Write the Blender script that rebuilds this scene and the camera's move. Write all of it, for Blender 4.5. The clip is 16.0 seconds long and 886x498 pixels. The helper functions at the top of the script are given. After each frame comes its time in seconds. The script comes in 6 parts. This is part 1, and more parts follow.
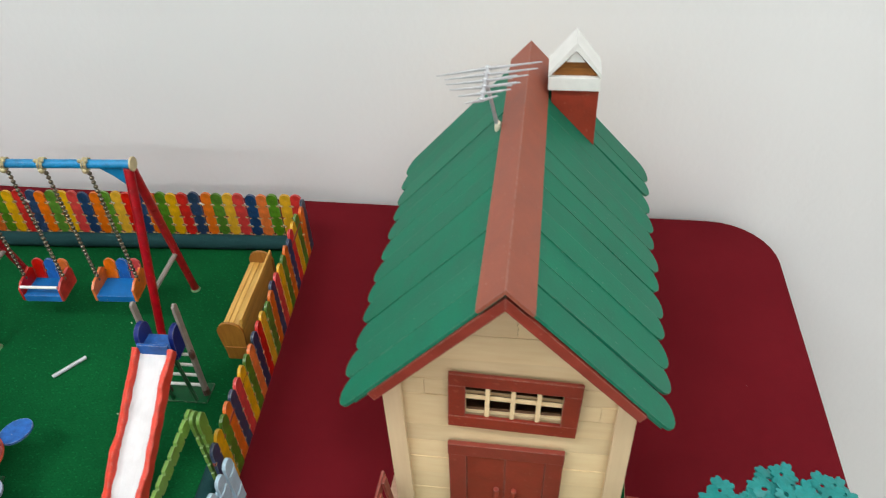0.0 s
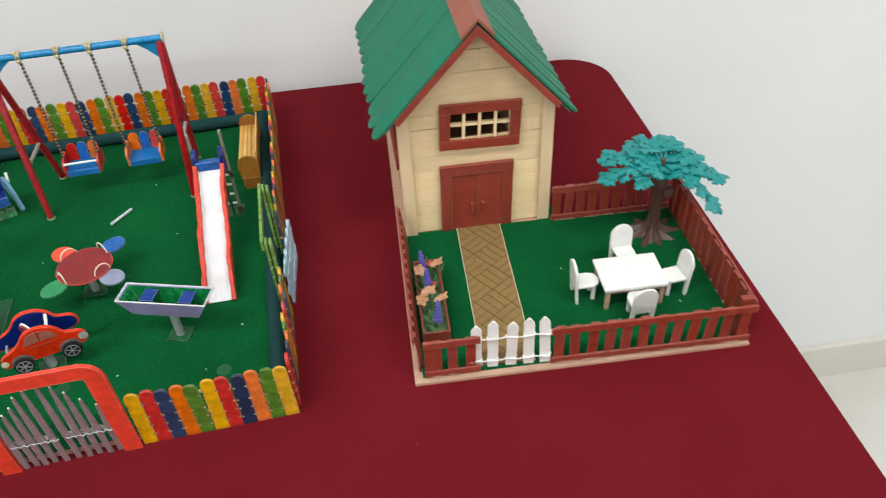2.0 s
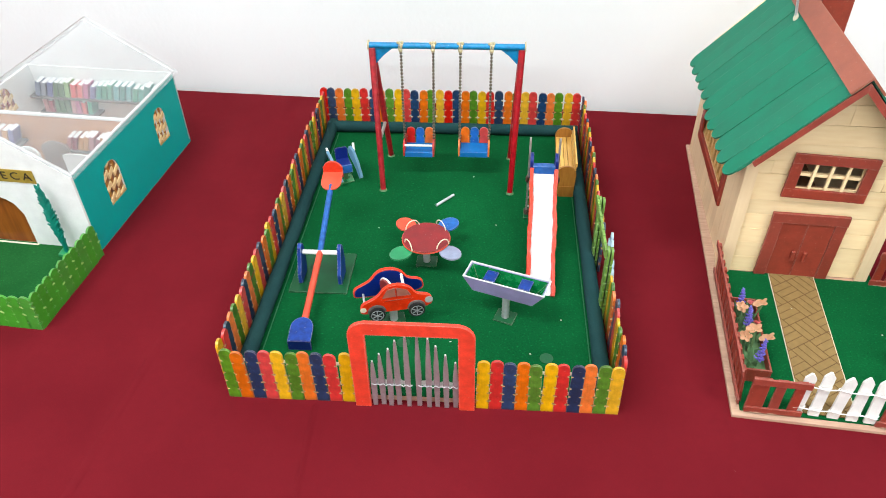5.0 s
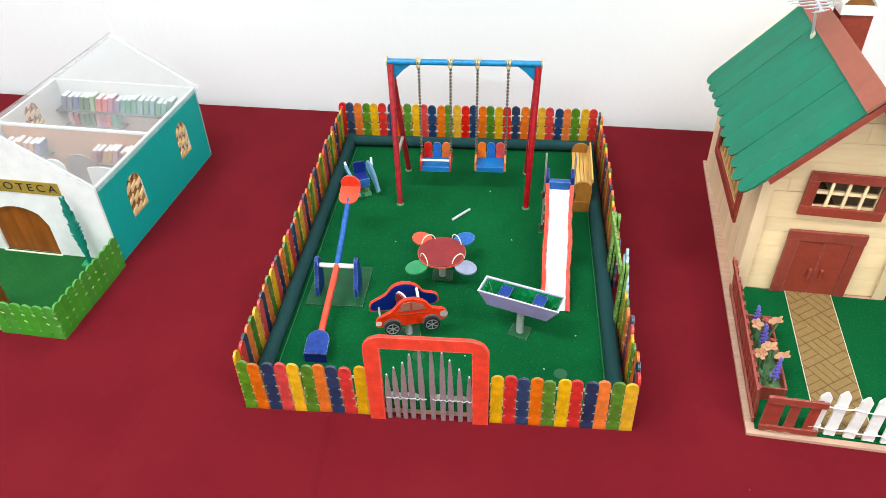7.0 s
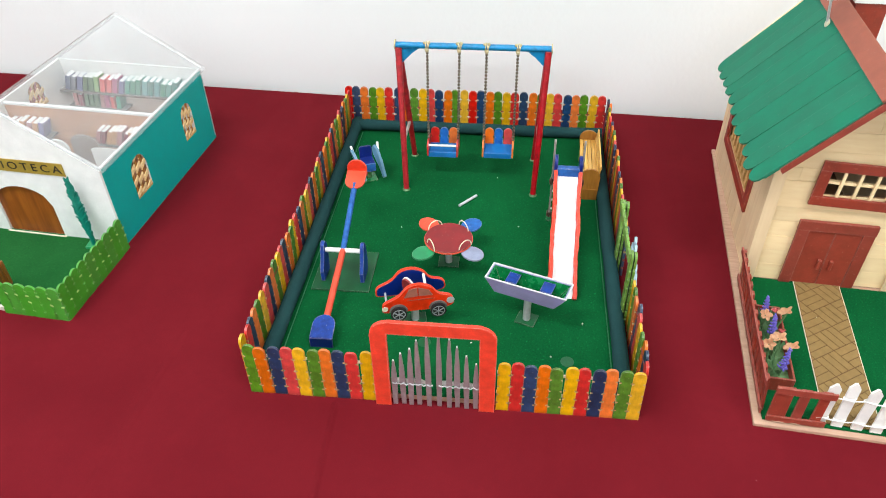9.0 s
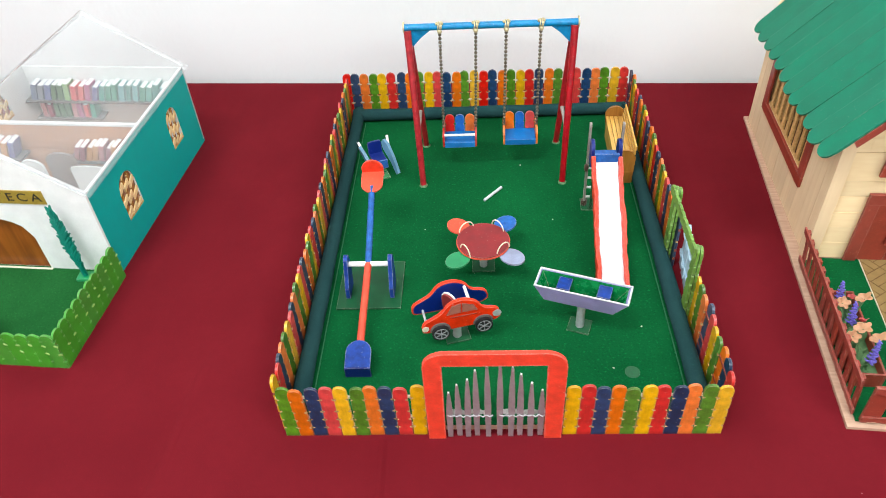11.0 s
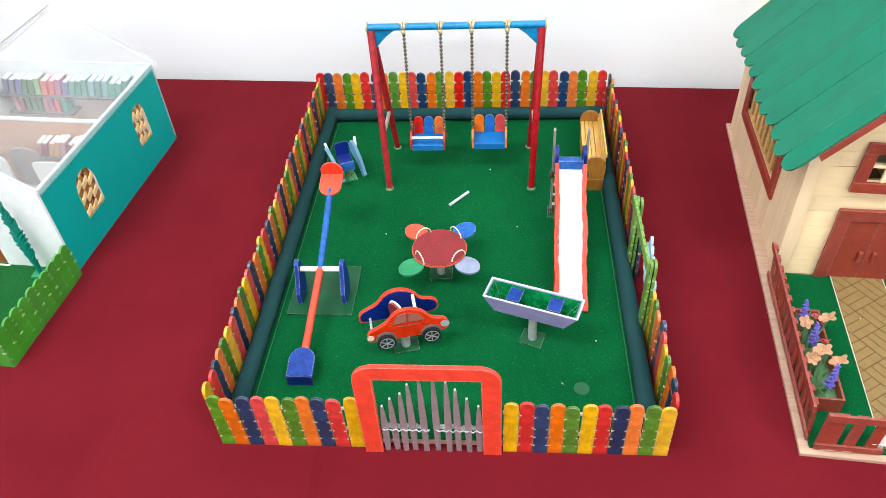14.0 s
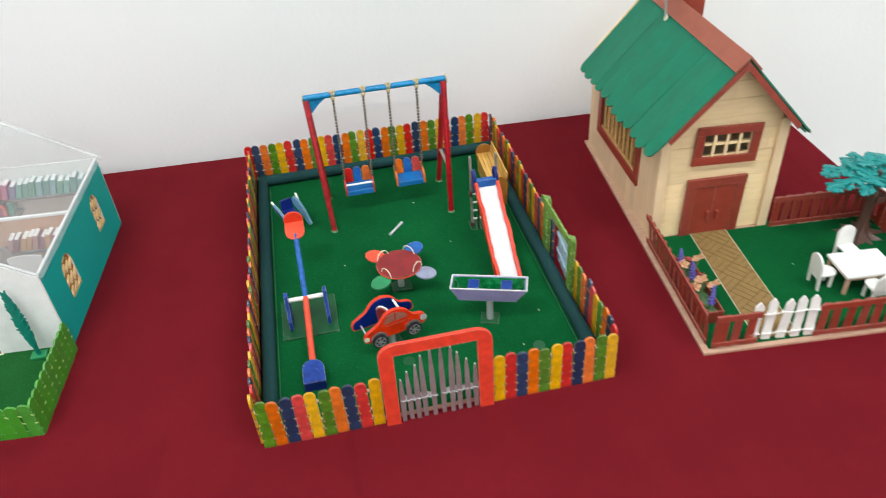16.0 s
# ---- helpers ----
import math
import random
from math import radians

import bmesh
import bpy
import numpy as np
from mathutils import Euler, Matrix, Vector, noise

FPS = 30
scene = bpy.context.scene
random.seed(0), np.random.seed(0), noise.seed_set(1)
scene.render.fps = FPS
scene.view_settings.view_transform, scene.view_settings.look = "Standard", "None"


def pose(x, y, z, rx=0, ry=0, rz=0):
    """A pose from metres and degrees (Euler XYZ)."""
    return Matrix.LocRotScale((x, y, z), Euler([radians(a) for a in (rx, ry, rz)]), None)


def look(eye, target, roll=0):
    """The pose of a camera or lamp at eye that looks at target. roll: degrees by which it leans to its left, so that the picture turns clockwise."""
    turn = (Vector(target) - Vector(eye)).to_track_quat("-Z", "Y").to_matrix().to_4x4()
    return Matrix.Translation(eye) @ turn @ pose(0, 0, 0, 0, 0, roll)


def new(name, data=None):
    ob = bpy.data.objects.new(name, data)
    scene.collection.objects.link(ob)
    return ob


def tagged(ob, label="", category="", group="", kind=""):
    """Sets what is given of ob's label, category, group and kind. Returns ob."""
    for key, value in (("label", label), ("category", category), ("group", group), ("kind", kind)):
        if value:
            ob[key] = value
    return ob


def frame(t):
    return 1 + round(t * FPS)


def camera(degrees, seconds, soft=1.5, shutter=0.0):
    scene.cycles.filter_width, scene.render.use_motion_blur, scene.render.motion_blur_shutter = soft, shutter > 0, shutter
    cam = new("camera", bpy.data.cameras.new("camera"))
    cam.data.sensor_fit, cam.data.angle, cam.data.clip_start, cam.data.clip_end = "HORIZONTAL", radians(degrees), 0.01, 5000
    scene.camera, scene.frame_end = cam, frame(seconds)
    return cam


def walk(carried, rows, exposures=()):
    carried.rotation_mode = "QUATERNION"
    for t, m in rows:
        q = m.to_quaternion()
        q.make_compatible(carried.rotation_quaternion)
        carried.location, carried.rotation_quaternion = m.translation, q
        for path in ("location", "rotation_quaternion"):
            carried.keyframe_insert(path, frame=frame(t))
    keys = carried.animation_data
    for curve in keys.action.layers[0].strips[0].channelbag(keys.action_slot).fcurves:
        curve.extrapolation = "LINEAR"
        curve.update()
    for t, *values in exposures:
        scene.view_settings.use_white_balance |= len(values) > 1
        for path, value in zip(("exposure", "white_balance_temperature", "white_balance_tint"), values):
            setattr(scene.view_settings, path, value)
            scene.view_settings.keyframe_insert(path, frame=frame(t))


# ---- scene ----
cam = camera(61.9, 16.0, soft=0.6, shutter=0.5)
PATH = [
    (0, (0.470, -0.071, 1.1655), (0.298, 1.432, -0.143), -3.3),
    (0.5, (0.487, -0.068, 1.160), (0.306, 1.403, -0.183), -4.3),
    (1, (0.468, -0.119, 1.162), (0.344, 1.354, -0.186), -4.4),
    (1.5, (0.375, -0.252, 1.184), (0.53, 1.298, -0.071), -3.8),
    (2, (0.351, -0.337, 1.178), (0.611, 1.144, -0.141), -3.4),
    (2.5, (0.362, -0.344, 1.181), (0.72, 1.116, -0.138), -2.5),
    (3, (0.353, -0.34, 1.184), (0.717, 1.115, -0.14), -2.3),
    (3.5, (0.355, -0.335, 1.184), (0.721, 1.112, -0.147), -2.4),
    (4, (0.306, -0.355, 1.193), (0.522, 1.152, -0.105), -2.0),
    (4.5, (0.235, -0.36, 1.197), (0.213, 1.192, -0.065), -1.7),
    (5, (0.201, -0.362, 1.2), (0.071, 1.183, -0.064), -1.2),
    (5.2, (0.204, -0.36, 1.205), (0.06, 1.187, -0.055), -1.7),
    (7.5, (0.203, -0.365, 1.206), (0.017, 1.197, -0.03), -1.6),
    (8, (0.201, -0.363, 1.208), (0.029, 1.202, -0.026), -0.8),
    (8.5, (0.199, -0.361, 1.207), (0.027, 1.2, -0.031), -0.8),
    (9, (0.197, -0.362, 1.202), (0.019, 1.176, -0.064), -1.1),
    (11.5, (0.122, -0.28, 1.187), (0.047, 1.203, -0.153), -4.9),
    (12, (0.109, -0.275, 1.193), (0.121, 1.228, -0.127), -3.8),
    (12.5, (0.108, -0.281, 1.182), (0.193, 1.198, -0.162), -2.3),
    (13, (0.128, -0.28, 1.184), (0.139, 1.181, -0.182), -2.1),
    (13.5, (0.168, -0.27, 1.184), (0.102, 1.2, -0.171), -2.5),
    (14, (0.193, -0.276, 1.181), (0.03, 1.198, -0.16), -4.0),
    (14.5, (0.178, -0.299, 1.198), (0.093, 1.202, -0.121), -4.7),
    (15, (0.126, -0.337, 1.213), (0.164, 1.193, -0.074), -4.5),
    (15.5, (0.097, -0.369, 1.23), (0.253, 1.212, 0.015), -4.8),
    (16, (0.091, -0.406, 1.231), (0.355, 1.163, 0.02), -4.2),
]
walk(cam, [(t, look(eye, target, roll)) for t, eye, target, roll in PATH],
     exposures=[(0, -0.78, 6500, 10), (1.2, -0.71, 6500, 10), (2.1, -0.66, 6480, 10), (2.6, -0.6, 6480, 10), (4.0, -0.66, 6480, 10), (5.0, -0.13, 6330, 10), (8, -0.16, 6360, 10), (9, -0.23, 6380, 10),
                (11.5, -0.12, 6340, 10), (12.5, -0.21, 6340, 10), (13.3, -0.07, 6260, 10), (14, 0.0, 6160, 10), (15, -0.18, 6240, 10), (15.5, -0.47, 6400, 10), (16, -0.5, 6430, 10)])

# ---- light: closed white room with ceiling panels ----
TOP = 0.75                      # height of the cloth-covered table
ROOM = pose(0.697, 0.464, 0, 0, 0, -3.47)   # foot of the back wall behind the table's back corner

world = bpy.data.worlds.new("world")
scene.world = world
world.use_nodes = True
world.node_tree.nodes["Background"].inputs[0].default_value = (0.8, 0.9, 1.0, 1)
world.node_tree.nodes["Background"].inputs[1].default_value = 0.05


def panel_lamp(x, y, power, sx=1.2, sy=0.3):
    lamp = bpy.data.lights.new("panel_lamp", "AREA")
    lamp.shape, lamp.size, lamp.size_y = "RECTANGLE", sx, sy
    lamp.energy, lamp.color = power, (0.895, 0.96, 1.0)
    new("panel_lamp", lamp).matrix_world = ROOM @ pose(x, y, 2.735)


PANELS = [(0.55, -1.15, 27), (-1.25, -1.15, 37), (0.55, -3.2, 25), (-1.25, -3.2, 29)]
for px, py, power in PANELS:
    panel_lamp(px, py, power)


# ---- materials ----
def lin(r, g, b):
    return [(c / 255 / 12.92 if c <= 10 else ((c / 255 + 0.055) / 1.055) ** 2.4) for c in (r, g, b)] + [1.0]


class Nodes:
    """A small helper for node materials."""

    def __init__(self, name):
        self.m = bpy.data.materials.new(name)
        self.m.use_nodes = True
        self.t = self.m.node_tree
        self.b = self.t.nodes["Principled BSDF"]

    def add(self, kind, **inputs):
        n = self.t.nodes.new(kind)
        for key, value in inputs.items():
            n.inputs[key.replace("_", " ")].default_value = value
        return n

    def link(self, a, b):
        self.t.links.new(a, b)

    def coords(self):
        return self.add("ShaderNodeTexCoord").outputs["Object"]

    def noise(self, scale, detail=3.0, stretch=None):
        n = self.add("ShaderNodeTexNoise", Scale=scale, Detail=detail)
        if stretch:
            mp = self.add("ShaderNodeMapping")
            mp.inputs["Scale"].default_value = stretch
            self.link(self.coords(), mp.inputs["Vector"])
            self.link(mp.outputs[0], n.inputs["Vector"])
        else:
            self.link(self.coords(), n.inputs["Vector"])
        return n.outputs["Fac"]

    def ramp(self, fac, a, b):
        n = self.add("ShaderNodeMapRange", From_Min=a, From_Max=b)
        self.link(fac, n.inputs["Value"])
        return n.outputs[0]

    def mix(self, fac, a, b):
        n = self.t.nodes.new("ShaderNodeMix")
        n.data_type = "RGBA"
        if isinstance(fac, float):
            n.inputs[0].default_value = fac
        else:
            self.link(fac, n.inputs[0])
        for sock, v in ((n.inputs[6], a), (n.inputs[7], b)):
            if isinstance(v, (list, tuple)):
                sock.default_value = v
            else:
                self.link(v, sock)
        return n.outputs[2]

    def bump(self, height, strength, distance):
        n = self.add("ShaderNodeBump", Strength=strength, Distance=distance)
        self.link(height, n.inputs["Height"])
        return n

    def math(self, op, a, b=0.0):
        n = self.t.nodes.new("ShaderNodeMath")
        n.operation = op
        for sock, v in ((n.inputs[0], a), (n.inputs[1], b)):
            if isinstance(v, float):
                sock.default_value = v
            else:
                self.link(v, sock)
        return n.outputs[0]


def shade(c, f):
    return [min(1.0, v * f) for v in c[:3]] + [1.0]


def paint(name, rgb, rough=0.45, vary=0.16, scale=90, grain=700, relief=0.00012, stretch=None, spread=0.08, wear=None, gloss=0.5, fade=0.03, edge=0.45, chips=0.3):
    """Brushed-on paint: blotches, fine grain, rubbed edges, small pale chips and a little difference from piece to piece."""
    n = Nodes(name)
    c = lin(*rgb)
    pale = [0.4 * v + 0.6 * w for v, w in zip(c[:3], (0.62, 0.56, 0.47))] + [1.0]
    big, fine = n.noise(scale, 4), n.noise(grain, 3, stretch)
    col = n.mix(n.ramp(big, 0.3, 0.7), shade(c, 1 - vary), shade(c, 1 + vary))
    col = n.mix(n.math("MULTIPLY", n.ramp(fine, 0.45, 0.8), 0.35), col, shade(c, 1 - 2 * vary))
    if wear:
        col = n.mix(n.math("MULTIPLY", n.ramp(n.noise(scale * 2.6, 6), 0.64, 0.70), 0.55), col, lin(*wear))
    n.b.inputs["Specular IOR Level"].default_value = gloss
    info = n.add("ShaderNodeObjectInfo")
    hs = n.add("ShaderNodeHueSaturation")
    v = n.add("ShaderNodeMapRange", To_Min=1 - spread, To_Max=1 + spread)
    n.link(info.outputs["Random"], v.inputs["Value"])
    n.link(v.outputs[0], hs.inputs["Value"])
    sat = n.add("ShaderNodeMapRange", To_Min=1.04, To_Max=1 - fade)
    n.link(n.math("FRACT", n.math("MULTIPLY", info.outputs["Random"], 7.3)), sat.inputs["Value"])
    n.link(sat.outputs[0], hs.inputs["Saturation"])
    n.link(col, hs.inputs["Color"])
    col = hs.outputs[0]
    if chips:
        spot = n.ramp(n.noise(620, 2), 0.70, 0.76)
        col = n.mix(n.math("MULTIPLY", spot, chips), col, pale)
    if edge:
        bevel = n.add("ShaderNodeBevel", Radius=0.0011)
        bevel.samples = 4
        turn = n.t.nodes.new("ShaderNodeVectorMath")
        turn.operation = "DOT_PRODUCT"
        n.link(bevel.outputs[0], turn.inputs[0])
        n.link(n.add("ShaderNodeNewGeometry").outputs["Normal"], turn.inputs[1])
        rub = n.math("MULTIPLY", n.ramp(turn.outputs["Value"], 0.995, 0.86), n.ramp(n.noise(330, 4), 0.32, 0.62))
        col = n.mix(n.math("MULTIPLY", rub, edge), col, pale)
    n.link(col, n.b.inputs["Base Color"])
    r = n.add("ShaderNodeMapRange", To_Min=rough - 0.08, To_Max=rough + 0.12)
    n.link(big, r.inputs["Value"])
    n.link(r.outputs[0], n.b.inputs["Roughness"])
    n.link(n.bump(fine, 0.6, relief).outputs[0], n.b.inputs["Normal"])
    return n.m


def wood(name, rgb, dark, rough=0.55, axis=(40, 600, 600), spread=0.1):
    """Bare wood with long grain."""
    n = Nodes(name)
    g = n.noise(1.0, 5, axis)
    big = n.noise(45, 3)
    col = n.mix(n.ramp(g, 0.35, 0.75), lin(*rgb), lin(*dark))
    col = n.mix(n.math("MULTIPLY", n.ramp(big, 0.4, 0.75), 0.4), col, shade(lin(*dark), 0.95))
    info = n.add("ShaderNodeObjectInfo")
    hs = n.add("ShaderNodeHueSaturation")
    v = n.add("ShaderNodeMapRange", To_Min=1 - spread, To_Max=1 + spread)
    n.link(info.outputs["Random"], v.inputs["Value"])
    n.link(v.outputs[0], hs.inputs["Value"])
    n.link(col, hs.inputs["Color"])
    n.link(hs.outputs[0], n.b.inputs["Base Color"])
    n.b.inputs["Roughness"].default_value = rough
    n.link(n.bump(g, 0.5, 0.00015).outputs[0], n.b.inputs["Normal"])
    return n.m


def felt(name, rgb, dark, lint=0.35, scale=1500.0, cell=45.0, rough=0.95, sheen=0.0, grain=0.35, wrinkle=0.0):
    """Cloth or felt: fibres, a soft mottle, and specks of lint."""
    n = Nodes(name)
    fib, big = n.noise(scale, 4), n.noise(14, 4)
    mid = n.noise(120, 4)
    col = n.mix(n.ramp(big, 0.3, 0.7), lin(*rgb), lin(*dark))
    col = n.mix(n.math("MULTIPLY", n.ramp(mid, 0.45, 0.75), 0.35), col, lin(*dark))
    col = n.mix(n.math("MULTIPLY", n.ramp(fib, 0.5, 0.72), grain), col, shade(lin(*rgb), 0.45))
    col = n.mix(n.math("MULTIPLY", n.ramp(n.noise(scale * 0.55, 3), 0.58, 0.75), grain), col, shade(lin(*rgb), 1.9))
    vo = n.add("ShaderNodeTexVoronoi", Scale=cell)
    n.link(n.coords(), vo.inputs["Vector"])
    dot = n.math("LESS_THAN", vo.outputs["Distance"], 0.022)
    sep = n.add("ShaderNodeSeparateColor")
    n.link(vo.outputs["Color"], sep.inputs[0])
    keep = n.math("LESS_THAN", sep.outputs[0], lint)
    spot = n.math("MULTIPLY", dot, keep)
    col = n.mix(n.math("MULTIPLY", spot, 0.6), col, lin(190, 190, 180))
    n.link(col, n.b.inputs["Base Color"])
    n.b.inputs["Roughness"].default_value = rough
    n.b.inputs["Sheen Weight"].default_value = sheen
    n.b.inputs["Specular IOR Level"].default_value = 0.06
    folds = n.noise(1.0, 3, (9.0, 2.2, 1.0)) if wrinkle > 0.0035 else n.noise(5.0, 2)
    soft_bump = n.bump(folds, 1.0, wrinkle)
    fine_bump = n.bump(fib, 0.7, 0.0003)
    n.link(soft_bump.outputs[0], fine_bump.inputs["Normal"])
    n.link(fine_bump.outputs[0], n.b.inputs["Normal"])
    return n.m


def plain(name, rgb, rough=0.5, metal=0.0, scale=300, vary=0.1, relief=0.00006):
    n = Nodes(name)
    c = lin(*rgb)
    f = n.noise(scale, 4)
    n.link(n.mix(n.ramp(f, 0.3, 0.7), shade(c, 1 - vary), shade(c, 1 + vary)), n.b.inputs["Base Color"])
    n.b.inputs["Roughness"].default_value, n.b.inputs["Metallic"].default_value = rough, metal
    n.link(n.bump(f, 0.4, relief).outputs[0], n.b.inputs["Normal"])
    return n.m


def marble(name):
    n = Nodes(name)
    warp = n.noise(1.4, 6)
    fine = n.noise(6, 5)
    d = n.math("ABSOLUTE", n.math("SUBTRACT", warp, 0.5))
    vein = n.ramp(d, 0.012, 0.0)
    col = n.mix(n.ramp(fine, 0.3, 0.7), lin(226, 222, 214), lin(214, 208, 198))
    col = n.mix(n.math("MULTIPLY", vein, 0.14), col, lin(170, 160, 150))
    n.link(col, n.b.inputs["Base Color"])
    n.b.inputs["Roughness"].default_value = 0.22
    return n.m


def plaster(name, rgb):
    n = Nodes(name)
    big, fine = n.noise(2.0, 4), n.noise(160, 5)
    c = lin(*rgb)
    n.link(n.mix(n.ramp(big, 0.3, 0.7), shade(c, 0.97), shade(c, 1.02)), n.b.inputs["Base Color"])
    n.b.inputs["Roughness"].default_value = 0.75
    n.link(n.bump(fine, 0.25, 0.0012).outputs[0], n.b.inputs["Normal"])
    return n.m


def clear_plastic(name, low=0.05, high=0.11):
    """Clear acrylic sheet, a little hazy, with streaky white partly for the room's reflection, glossy at a glance."""
    n = Nodes(name)
    n.t.nodes.remove(n.b)
    out = n.t.nodes["Material Output"]
    clear = n.add("ShaderNodeBsdfTransparent")
    clear.inputs["Color"].default_value = (0.97, 0.975, 0.975, 1)
    # white diffuse veil, in part painting the reflected wall and ceiling
    haze = n.add("ShaderNodeBsdfDiffuse")
    haze.inputs["Color"].default_value = (0.97, 0.97, 0.96, 1)
    gloss = n.add("ShaderNodeBsdfGlossy")
    gloss.inputs["Roughness"].default_value = 0.12
    mix1, mix2 = n.t.nodes.new("ShaderNodeMixShader"), n.t.nodes.new("ShaderNodeMixShader")
    streak = n.noise(1.0, 4, (30, 8, 30))
    f = n.add("ShaderNodeMapRange", From_Min=0.3, From_Max=0.7, To_Min=low, To_Max=high)
    n.link(streak, f.inputs["Value"])
    n.link(f.outputs[0], mix1.inputs[0])
    n.link(clear.outputs[0], mix1.inputs[1])
    n.link(haze.outputs[0], mix1.inputs[2])
    fr_ = n.add("ShaderNodeLayerWeight", Blend=0.25)
    n.link(n.math("ADD", n.math("MULTIPLY", n.math("POWER", fr_.outputs["Facing"], 2.5), 0.4), 0.03), mix2.inputs[0])
    n.link(mix1.outputs[0], mix2.inputs[1])
    n.link(gloss.outputs[0], mix2.inputs[2])
    n.link(mix2.outputs[0], out.inputs["Surface"])
    return n.m


def glowing(name, strength):
    n = Nodes(name)
    n.b.inputs["Base Color"].default_value = (0.9, 0.9, 0.9, 1)
    n.b.inputs["Emission Color"].default_value = (1, 0.99, 0.97, 1)
    n.b.inputs["Emission Strength"].default_value = strength
    return n.m


